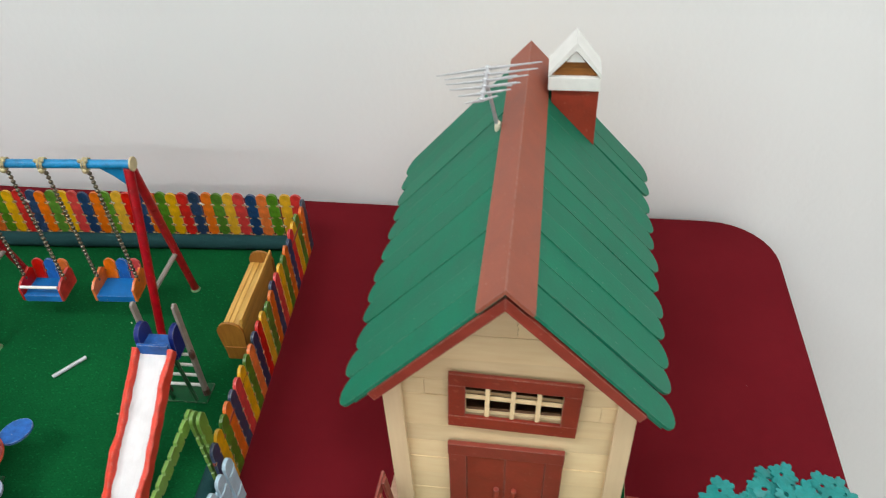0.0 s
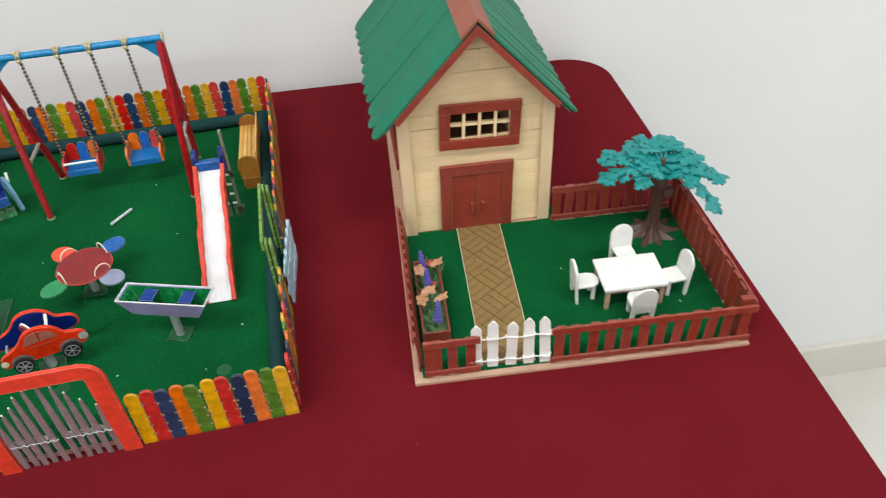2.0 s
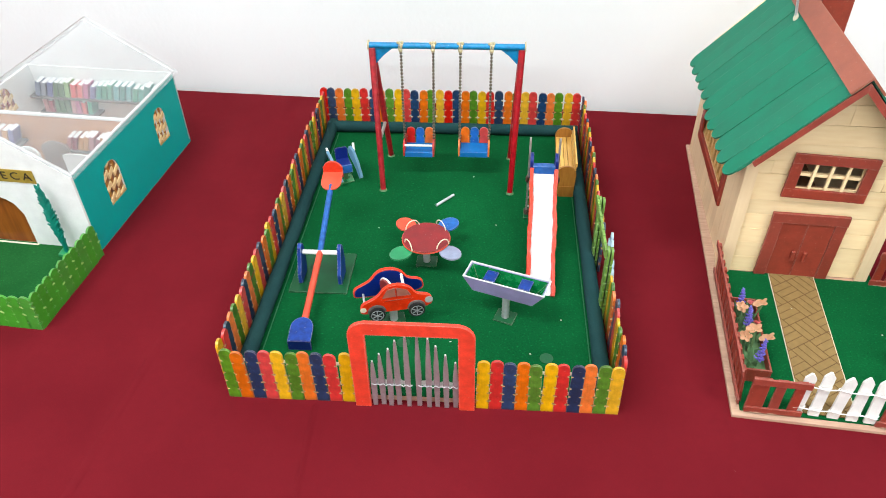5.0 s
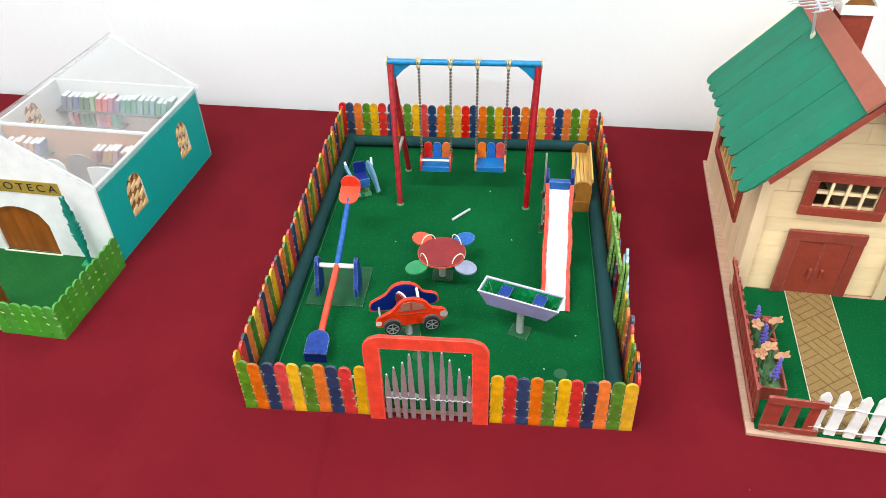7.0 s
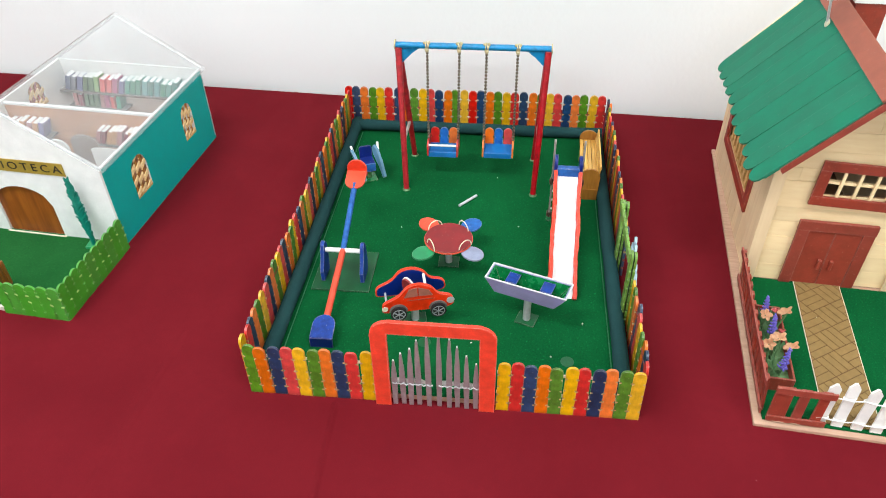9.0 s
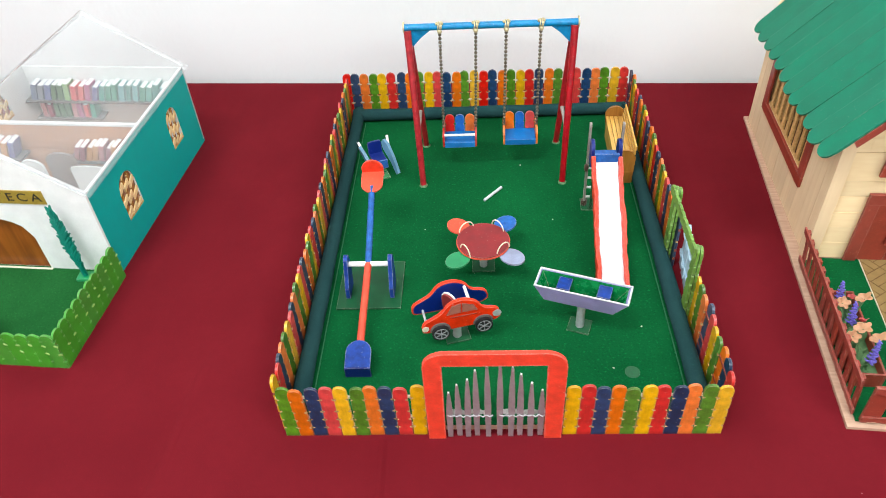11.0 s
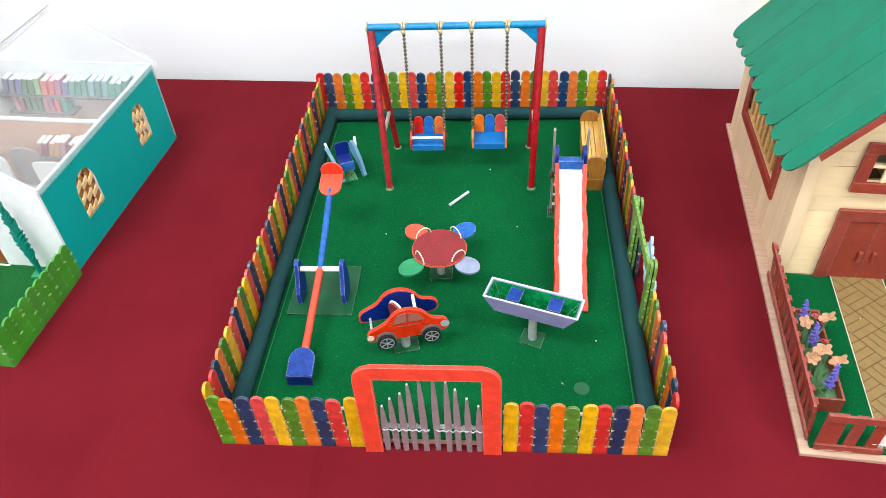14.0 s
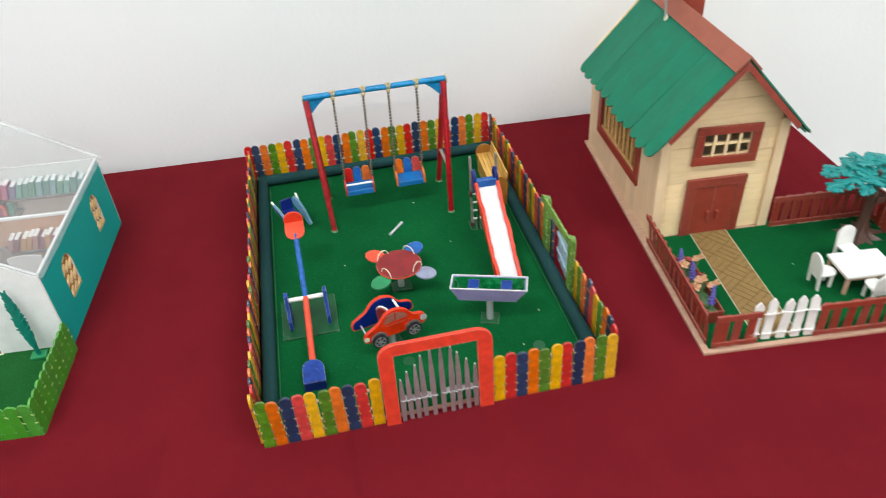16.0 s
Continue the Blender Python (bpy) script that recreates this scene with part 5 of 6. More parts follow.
# roof antenna
ant = part("antenna", rod(bmn(), (0.0542, 0.3010, 0.1875), (0.0478, 0.2950, 0.2225), 0.0012, 8), "silver", house, "white wire rooftop antenna on a glued mast", True)
part("glue_blob", ball(bmn(), (0.0540, 0.3005, 0.1900), 0.0028, 10, 6, (0.8, 0.8, 1.6)), "tape", ant, "lump of yellowed glue", True)
b0, b1 = Vector((0.0478, 0.3060, 0.2235)), Vector((0.0472, 0.2765, 0.2205))
part("boom", rod(bmn(), b0, b1, 0.0011, 8), "silver", ant, "", True)
for k, (xa, xb, ya, rise) in enumerate(((0.0192, 0.0772, 0.3055, 0.0060), (0.0248, 0.0752, 0.3010, 0.0040), (0.0262, 0.0704, 0.2955, 0.0028),
                                       (0.0290, 0.0662, 0.2895, 0.0012), (0.0344, 0.0616, 0.2835, 0.0004), (0.0390, 0.0552, 0.2775, 0.0))):
    p = b0.lerp(b1, k / 5)
    yaw_ = 0.5 * (0.006 + 0.0006 * k)
    part("rod", rod(bmn(), (xa, ya - yaw_, p.z - 0.6 * rise), p, 0.0004, 6, 0.0011), "silver", ant)
    part("rod", rod(bmn(), p, (xb, ya + yaw_, p.z + 0.6 * rise), 0.0011, 6, 0.0004), "silver", ant)
    part("clip", ball(bmn(), p + Vector((0, 0, 0.0008)), 0.0016, 8, 6, (1.1, 0.9, 0.8)), "silver", ant, "", True)
for ya in (0.3040, 0.2960):
    part("fin", prism(bmn(), [(0.0515, ya - 0.0012), (0.0640, ya + 0.0030), (0.0610, ya - 0.0022)], 0.2195, 0.2200), "silver", ant, "flat silver fin")

# garden fences
def garden_fence(label, a, b, count, h=0.0368, w=0.0070, first=None):
    v = Vector((*b, 0)) - Vector((*a, 0))
    yaw = math.degrees(math.atan2(v.y, v.x))
    fence = thing("garden_fence", label, "fence", HOUSE @ pose(*a, HG - 0.0005, 0, 0, yaw), "brown-red fence round the garden")
    n = v.length
    rng_ = random.Random(count)
    part("rail", box(bmn(), 0, n, -0.0016, 0.0, h - 0.0062, h, 0.0003), "trim", fence)
    part("rail", box(bmn(), 0, n, -0.0016, 0.0, 0.0005, 0.0060, 0.0003), "trim", fence)
    for k in range(count):
        x = (k + 0.5) * n / count + rng_.uniform(-0.0005, 0.0005)
        ww = w if not (first and k == 0) else first
        m = pose(x, 0, 0, 0, rng_.uniform(-2, 2), 0)
        part("picket", box(bmn(), -ww / 2, ww / 2, 0.0001, 0.0019, 0.0, h - 0.0005 + rng_.uniform(-0.001, 0.0008), 0.0003, m), "trim", fence)
    x = 0.004
    while x < n - 0.012:
        run_ = rng_.uniform(0.006, 0.018)
        pts = [(x + run_ * i / 6, -0.0016 + rng_.uniform(-0.0006, 0.0004), 0.0007 + rng_.uniform(0, 0.0006)) for i in range(7)]
        part("glue_line", sweep(bmn(), pts, 0.00042, 5), "base_wood", fence, "dried pale glue along the foot", True)
        x += run_ + rng_.uniform(0.001, 0.012)
    return fence


garden_fence("short brown-red stick fence between corner and white gate", (0.0052, 0.0038), (0.0460, 0.0042), 3, first=0.0125)
garden_fence("long brown-red stick fence along the board's front", (0.0970, 0.0034), (0.2470, 0.0026), 12)
garden_fence("brown-red stick fence along the board's outer side", (0.2466, 0.0060), (0.2452, 0.1655), 13, w=0.0088)
garden_fence("brown-red stick fence from the house to the board's edge", (0.1345, 0.1650), (0.2430, 0.1650), 10)
f = garden_fence("brown-red stick fence behind the flower box, leaning outwards", (0.0030, 0.1630), (0.0030, 0.0085), 14, w=0.0050)
f.matrix_basis = f.matrix_basis @ pose(0, 0, 0, 6, 0, 0)

corner = thing("corner_post", "short brown-red block post inside the fence corner", "post", HOUSE @ pose(0.2412, 0.0082, HG))
part("post", box(bmn(), -0.0050, 0.0050, -0.0020, 0.0024, 0, 0.0392, 0.0005), "trim", corner)

# white gate
wg = thing("white_gate", "white pointed picket gate tied with white wire, slightly ajar", "gate", HOUSE @ pose(0.0412, 0.0066, HG, 0, 0, -2))
for k, x in enumerate((0.0020, 0.0138, 0.0272, 0.0402, 0.0525)):
    w, h = 0.0076, 0.0430 if k == 0 else 0.0455
    rng_ = random.Random(k)
    shape = [(-w / 2, 0), (w / 2, 0), (w / 2, h - 0.0045), (0.0008, h), (-0.0008, h), (-w / 2, h - 0.0045)]
    part("picket", prism(bmn(), shape, -0.0009, 0.0009, pose(x, 0.0012 if k == 0 else 0, 0.0005, rng_.uniform(-2, 2), rng_.uniform(-2.5, 1.5), 0) @ UP), "white", wg)
    for z in (0.0085, 0.0318):
        loop = [(x + 0.0041 * math.cos(a), 0.0017 * math.sin(a), z + 0.0006 * math.cos(a)) for a in (2 * math.pi * i / 16 for i in range(17))]
        part("wire_loop", sweep(bmn(), loop, 0.0005), "white", wg)
for z in (0.0085, 0.0318):
    pts = [(-0.0025 + 0.0585 * i / 16, -0.0021 + 0.0003 * math.sin(i * 2.0), z + 0.0006 * math.sin(i * 1.1)) for i in range(17)]
    part("wire", sweep(bmn(), pts, 0.0005), "white", wg)

# flower box
fb = thing("flower_box", "brown-red wooden planter full of purple and peach plastic flowers", "planter", HOUSE @ pose(0.0175, 0.0740, HG))
for x0, x1, y0, y1 in ((-0.0105, -0.0090, -0.041, 0.041), (0.0090, 0.0105, -0.041, 0.041), (-0.0090, 0.0090, -0.041, -0.0395), (-0.0090, 0.0090, 0.0395, 0.041)):
    part("box_side", box(bmn(), x0, x1, y0, y1, 0, 0.0135, 0.0003), "trim", fb)
part("box_floor", box(bmn(), -0.0090, 0.0090, -0.0395, 0.0395, 0.0, 0.0055), "stem", fb, "green packing")
rng = random.Random(5)
bm = bmn()
for k in range(46):
    x, y = rng.uniform(-0.0075, 0.0075), rng.uniform(-0.037, 0.037)
    a = rng.uniform(0, 360)
    m = pose(x, y, 0.0055, rng.uniform(-35, 35), rng.uniform(-35, 35), a) @ UP
    hgt = rng.uniform(0.008, 0.016)
    prism(bm, [(-0.0006, 0), (0.0006, 0), (0.0021, hgt * 0.55), (0, hgt), (-0.0021, hgt * 0.55)], -0.0002, 0.0002, m)
part("leaves", bm, "stem", fb, "narrow grey-green plastic leaves")


def spike_flower(x, y, z, h, tipx, tipy):
    bm = bmn()
    r_ = random.Random(int(1000 * (y + h)))
    base, tip = Vector((x, y, z)), Vector((x + tipx, y + tipy, z + h))
    for k in range(42):
        f_ = k / 41
        a = k * 2.4
        rr = 0.0038 * (1 - f_ * 0.75)
        c = base.lerp(tip, f_)
        d = Vector((math.cos(a), math.sin(a), 0.35))
        p0 = c + d * rr * 0.2
        p1 = c + d * (rr + r_.uniform(0, 0.0008))
        rod(bm, p0, p1, 0.00085, 5, 0.0005)
    part("purple_flower", bm, "purple", fb, "purple plastic flower spike")
    part("stem", rod(bmn(), (x, y, 0.005), tip, 0.0006, 5), "stem", fb)


def blossom(x, y, z, r, tx, ty, color):
    bm = bmn()
    m = pose(x, y, z, tx, ty, 17 * r * 1000)
    n = 5
    rings_ = []
    for f_, lift, k_ in ((0.10, 0.0, 0), (0.5, 0.0012, 1), (0.85, 0.0024, 1), (1.0, 0.0022, 1)):
        rings_.append([bm.verts.new(m @ Vector((r * f_ * (1 - 0.30 * k_ * abs(math.sin(n * a / 2 + 0.5)) ** 4) * math.cos(a),
                                               r * f_ * (1 - 0.30 * k_ * abs(math.sin(n * a / 2 + 0.5)) ** 4) * math.sin(a), lift + 0.0007 * k_ * math.sin(3 * a))))
                       for a in (2 * math.pi * i / 40 for i in range(40))])
    for p, q in zip(rings_, rings_[1:]):
        for i in range(40):
            bm.faces.new((p[i], p[(i + 1) % 40], q[(i + 1) % 40], q[i]))
    bm.faces.new(rings_[0])
    bmesh.ops.solidify(bm, geom=bm.faces[:], thickness=0.0004)
    part("blossom", bm, color, fb, "peach five-lobed plastic blossom" if color == "peach" else "small pink blossom", True)
    part("stem", rod(bmn(), (x * 0.6, y, 0.005), (x, y, z), 0.0006, 5), "stem", fb)


for x, y, h, tx, ty in ((-0.0035, 0.0290, 0.019, -0.001, 0.003), (-0.0010, 0.0070, 0.020, -0.001, 0.002), (0.0020, -0.0300, 0.021, 0.001, 0.002)):
    spike_flower(x, y, 0.0125, h, tx, ty)
for x, y, z, r, tx, ty, c in ((0.0085, 0.0190, 0.0270, 0.0062, -25, 20, "peach"), (-0.0070, 0.0170, 0.0240, 0.0052, 10, -30, "peach"), (-0.0015, -0.0120, 0.0275, 0.0064, -15, 10, "peach"),
                              (0.0075, -0.0200, 0.0265, 0.0064, -20, 25, "peach"), (-0.0080, -0.0150, 0.0230, 0.0050, 0, -35, "peach"), (0.0035, 0.0000, 0.0225, 0.0036, -20, 30, "pink"), (0.0020, 0.0240, 0.0220, 0.0034, -20, 10, "pink")):
    blossom(x, y, z, r, tx, ty, c)

# white garden table and four chairs
gt = thing("garden_table", "small white garden table with raw wooden legs on the lawn", "table", HOUSE @ pose(0.1742, 0.0650, HG))
part("tabletop", box(bmn(), -0.0250, 0.0250, -0.0182, 0.0182, 0.0198, 0.0226, 0.0005), "white", gt)
for x0, x1, y0, y1 in ((-0.0225, 0.0225, -0.0160, -0.0144), (-0.0225, 0.0225, 0.0144, 0.0160), (-0.0225, -0.0209, -0.0144, 0.0144), (0.0209, 0.0225, -0.0144, 0.0144)):
    part("apron", box(bmn(), x0, x1, y0, y1, 0.0160, 0.0198), "base_wood", gt)
for sx in (-1, 1):
    for sy in (-1, 1):
        part("leg", box(bmn(), sx * 0.0215 - 0.0016, sx * 0.0215 + 0.0016, sy * 0.0152 - 0.0016, sy * 0.0152 + 0.0016, 0, 0.0198, 0.0003), "base_wood", gt)


def chair(x, y, turn, label):
    """Faces +x before the turn."""
    c = thing("garden_chair", label, "chair", HOUSE @ pose(x, y, HG, 0, 0, turn), "chairs round the garden table")
    w = 0.0094
    bk = [(-w, 0), (-w + 0.0024, 0), (-w + 0.0034, 0.012), (w - 0.0034, 0.012), (w - 0.0024, 0), (w, 0), (w, 0.0282)] + arc(0, 0.0282, w, 0, 180, 14)[1:]
    part("backrest", prism(bmn(), bk, -0.0010, 0.0010, pose(-0.0075, 0, 0, 0, -4, 0) @ SIDEWAYS), "white", c)
    seat = [(-0.0070, -0.0080), (0.0030, -0.0080)] + arc(0.0030, 0, 0.0080, -90, 90, 10)[1:-1] + [(0.0030, 0.0080), (-0.0070, 0.0080)]
    part("seat", prism(bmn(), seat, 0.0152, 0.0168), "white", c)
    for s in (-1, 1):
        part("leg", box(bmn(), 0.0045, 0.0075, s * 0.0050 - 0.0011, s * 0.0050 + 0.0011, 0, 0.0152, 0.0003), "white", c)
    return c


chair(0.1390, 0.0668, 0, "white round-backed chair facing the table from the path")
chair(0.1795, 0.0938, -84, "white round-backed chair behind the table near the tree")
chair(0.2092, 0.0622, 188, "white round-backed chair between table and outer fence")
chair(0.1738, 0.0385, 93, "white round-backed chair between table and front fence")

# a curl of thread and a few crumbs of dried glue
thread = thing("thread_curl", "thin pale thread curled on the lawn by the table", "thread", HOUSE @ pose(0.1500, 0.0330, HG))
part("thread", sweep(bmn(), [(0.0042 * math.cos(a) * (1 - 0.04 * a) + 0.0012 * a, 0.0030 * math.sin(a), 0.0004 + 0.00012 * a) for a in (0.45 * k for k in range(26))], 0.00022, 5), "tape", thread, "", True)
cb = bmn()
bmesh.ops.create_icosphere(cb, subdivisions=1, radius=0.0008)
crumb_me = mesh_of("crumb", cb, M["tape"])
rng = random.Random(77)
CRUMBS = [HOUSE @ Vector((x_, y_, HG + 0.0005)) for x_, y_ in ((0.1160, 0.0330), (0.2120, 0.0480), (0.0620, 0.1220), (0.1290, 0.1000), (0.2280, 0.0900))]
CRUMBS += [Vector((x_, y_, G + 0.0005)) for x_, y_ in ((0.0900, 0.2100), (0.1800, 0.3050), (0.2050, 0.2200), (0.2350, 0.0500), (0.1080, 0.3550), (0.2620, 0.0900), (0.1700, 0.0600))]
for at_ in CRUMBS:
    crumb = new("crumb", crumb_me)
    crumb.matrix_basis = Matrix.Translation(at_) @ pose(0, 0, 0, rng.uniform(0, 90), 0, rng.uniform(0, 180)) @ Matrix.Diagonal((rng.uniform(0.7, 1.5), rng.uniform(0.6, 1.1), 0.55, 1))
    tagged(crumb, "tiny pale crumb of dried glue on green felt", "crumb", "crumbs on the felt")

# plastic tree
tree = thing("tree", "moulded plastic tree with a brown trunk and teal lobed leaves", "tree", HOUSE @ pose(0.2175, 0.1345, HG))
bm = bmn()
rings_ = []
for z, r, flare in ((0.0, 0.0135, 0.42), (0.002, 0.0110, 0.36), (0.005, 0.0078, 0.22), (0.011, 0.0052, 0.12), (0.024, 0.0044, 0.12), (0.038, 0.0045, 0.12), (0.047, 0.0058, 0.14), (0.056, 0.0046, 0.1), (0.066, 0.0030, 0.1)):
    ring = []
    for i in range(28):
        a = 2 * math.pi * i / 28
        rr = r * (1 + flare * math.sin(6 * a + 0.6) + 0.06 * math.sin(11 * a + z * 90))
        ring.append(bm.verts.new((rr * math.cos(a) + 0.02 * z * math.sin(z * 60), rr * math.sin(a), z)))
    rings_.append(ring)
for p, q in zip(rings_, rings_[1:]):
    for i in range(28):
        bm.faces.new((p[i], p[(i + 1) % 28], q[(i + 1) % 28], q[i]))
bm.faces.new(rings_[0][::-1])
bm.faces.new(rings_[-1])
trunk = part("trunk", bm, "plastic_brown", tree, "ribbed brown trunk with flared roots", True)
bm = bmn()
skirt = []
for far_, high in ((0.24, 0.0130), (0.40, 0.0062), (0.66, 0.0030), (0.88, 0.0018), (1.0, 0.0006)):
    ring = []
    for i in range(63):
        a = 2 * math.pi * i / 63
        lobe = abs(math.cos(4.5 * a + 0.4)) ** 3 * (1 + 0.3 * math.sin(2 * a + 1.0))
        rr = far_ * (0.0130 + 0.0115 * lobe * far_)
        ring.append(bm.verts.new((rr * math.cos(a), rr * math.sin(a), high * (0.75 + 0.5 * lobe))))
    skirt.append(ring)
for p, q in zip(skirt, skirt[1:]):
    for i in range(63):
        bm.faces.new((p[i], p[(i + 1) % 63], q[(i + 1) % 63], q[i]))
part("root_skirt", bm, "root", trunk, "flat star of spreading roots", True)
part("knot_box", box(bmn(), 0.0015, 0.0100, -0.0075, 0.0005, 0.0415, 0.0495, 0.0005), "plastic_brown", trunk, "square brown socket")
rng = random.Random(12)
crown = part("crown", rod(bmn(), (0, 0, 0.060), (0, 0, 0.076), 0.0022, 8), "plastic_brown", tree, "spread of teal plastic leaf sprays")


def leaf_plate(bm, length, half, m, seed):
    """A moulded oak-like leaf from its foot at the origin: round lobes, a small hole, a raised rib."""
    r_ = random.Random(seed)
    n_, lobes = 66, r_.choice((11, 13))
    hx, hr = length * r_.uniform(0.40, 0.58), length * r_.uniform(0.07, 0.11)
    rings_ = []
    for z in (0.0006, -0.0006):
        outer_, inner_ = [], []
        for i in range(n_):
            a = 2 * math.pi * i / n_
            r1 = 0.74 + 0.13 * math.cos(5 * a + 0.4) + 0.30 * abs(math.sin(lobes * a / 2 + 0.3)) ** 0.7
            x = length * 0.5 + length * 0.55 * r1 * math.cos(a)
            y = half * r1 * math.sin(a) * (0.70 + 0.42 * x / length)
            outer_.append(bm.verts.new(m @ Vector((x, y, z - 0.0016 * (abs(y) / half) ** 2))))
            inner_.append(bm.verts.new(m @ Vector((hx + hr * math.cos(a), 0.2 * half + 0.8 * hr * math.sin(a), z + 0.0003))))
        rings_.append((outer_, inner_))
    (o0, i0), (o1, i1) = rings_
    for i in range(n_):
        j = (i + 1) % n_
        bm.faces.new((o0[i], o0[j], i0[j], i0[i]))
        bm.faces.new((o1[j], o1[i], i1[i], i1[j]))
        bm.faces.new((o0[j], o0[i], o1[i], o1[j]))
        bm.faces.new((i0[i], i0[j], i1[j], i1[i]))


def frond(ang, reach, z0, z1, size, seed):
    """A flat frond: a drooping rib with one leaf at its end and pairs along its sides."""
    r_ = random.Random(seed)
    bm = bmn()
    yaw = radians(ang)

    def at(f_):
        d = 0.002 + reach * f_
        return Vector((d * math.cos(yaw), d * math.sin(yaw), z0 + (z1 - z0) * f_ ** 1.5 + 0.005 * math.sin(math.pi * f_)))

    n = max(2, int(round(reach / (size * 0.86))))
    for k in range(n + 1):
        f_ = k / n
        p = at(f_)
        slope = -math.degrees(math.atan2(at(min(1, f_ + 0.05)).z - at(max(0, f_ - 0.05)).z, reach * 0.1))
        turns = (-62, 58) if k < n else (-50, 2, 52)
        if 0 < k < n:
            turns = (-62, 0, 58)
        for j in turns:
            ln = size * r_.uniform(0.9, 1.35) * (1.15 if j in (0, 2) else 1.0)
            m = Matrix.Translation(p + Vector((0, 0, r_.uniform(-0.0006, 0.0006)))) @ pose(0, 0, 0, 0, 0, ang + j + r_.uniform(-9, 9)) @ pose(0, 0, 0, r_.uniform(-16, 16), slope * math.cos(radians(j)) + r_.uniform(-4, 14), 0)
            leaf_plate(bm, ln, ln * r_.uniform(0.36, 0.46), m, r_.randint(0, 9999))
    sweep(bm, [at(k / 8) - Vector((0, 0, 0.0008)) for k in range(9)], 0.0010, 6)
    part("leaf_frond", bm, "plastic_green", crown)


for k, (ang, reach, z0, z1, size) in enumerate(((188, 0.042, 0.068, 0.070, 0.0120), (216, 0.021, 0.069, 0.071, 0.0110), (160, 0.036, 0.071, 0.074, 0.0125), (120, 0.022, 0.073, 0.078, 0.0115),
                                                (60, 0.022, 0.073, 0.077, 0.0115), (28, 0.032, 0.070, 0.066, 0.0125), (2, 0.041, 0.067, 0.056, 0.0125), (-26, 0.038, 0.066, 0.046, 0.0120),
                                                (92, 0.012, 0.072, 0.076, 0.0110))):
    frond(ang, reach, z0, z1, size, 40 + k)

# ---- the library model ----
LIB = pose(-0.1754, 0.1663, TOP, 0, 0, -4.9)
LW, LD, LZ = 0.176, 0.2075, 0.0885        # width, depth and wall height of the building
RX, RZ = -0.088, 0.1450                   # ridge

lb = thing("library_board", "white card base with green felt on the burgundy cloth", "model base", LIB)
part("board", box(bmn(), -LW + 0.0010, -0.0010, -0.104, LD - 0.0010, 0, 0.0045, 0.0004), "card", lb, "pale grey card edge")
part("felt", box(bmn(), -LW, 0.0005, -0.101, -0.0005, 0.0045, 0.0056), "lawn", lb, "green felt forecourt")

lib = thing("library", "white and teal model library under a clear gabled roof", "building", LIB)


def arch_shape(w, h, rise, n=14):
    """An arched opening drawn from its sill's middle; rise: the height of its curved part."""
    r = w / 2
    return [(-r, 0), (r, 0), (r, h - rise)] + [(r * math.cos(a), h - rise + rise * math.sin(a)) for a in (math.pi * k / n for k in range(1, n))] + [(-r, h - rise)]


def holed_wall(bm, x0, x1, z0, top, holes, t0, t1, m):
    """A wall drawn in xy with arched openings, built in vertical strips. top: a function of x."""
    xs = sorted({x0, x1} | {x for cx, zs, w, h, rise in holes for x in [cx - w / 2 + w * k / 10 for k in range(11)]})
    if top(0.5 * (x0 + x1)) != top(x0):
        xs = sorted(set(xs) | {0.5 * (x0 + x1)})

    def ceil_at(hole, x):
        cx, zs, w, h, rise = hole
        return zs + h - rise + rise * math.sqrt(max(0.0, 1 - (2 * (x - cx) / w) ** 2))

    for a, b in zip(xs, xs[1:]):
        mid = (a + b) / 2
        hit = [h for h in holes if abs(mid - h[0]) < h[2] / 2]
        if hit:
            h = hit[0]
            if h[1] > z0 + 1e-6:
                prism(bm, [(a, z0), (b, z0), (b, h[1]), (a, h[1])], t0, t1, m)
            prism(bm, [(a, ceil_at(h, a)), (b, ceil_at(h, b)), (b, top(b)), (a, top(a))], t0, t1, m)
        else:
            prism(bm, [(a, z0), (b, z0), (b, top(b)), (a, top(a))], t0, t1, m)
    bmesh.ops.remove_doubles(bm, verts=bm.verts, dist=1e-6)
    return bm


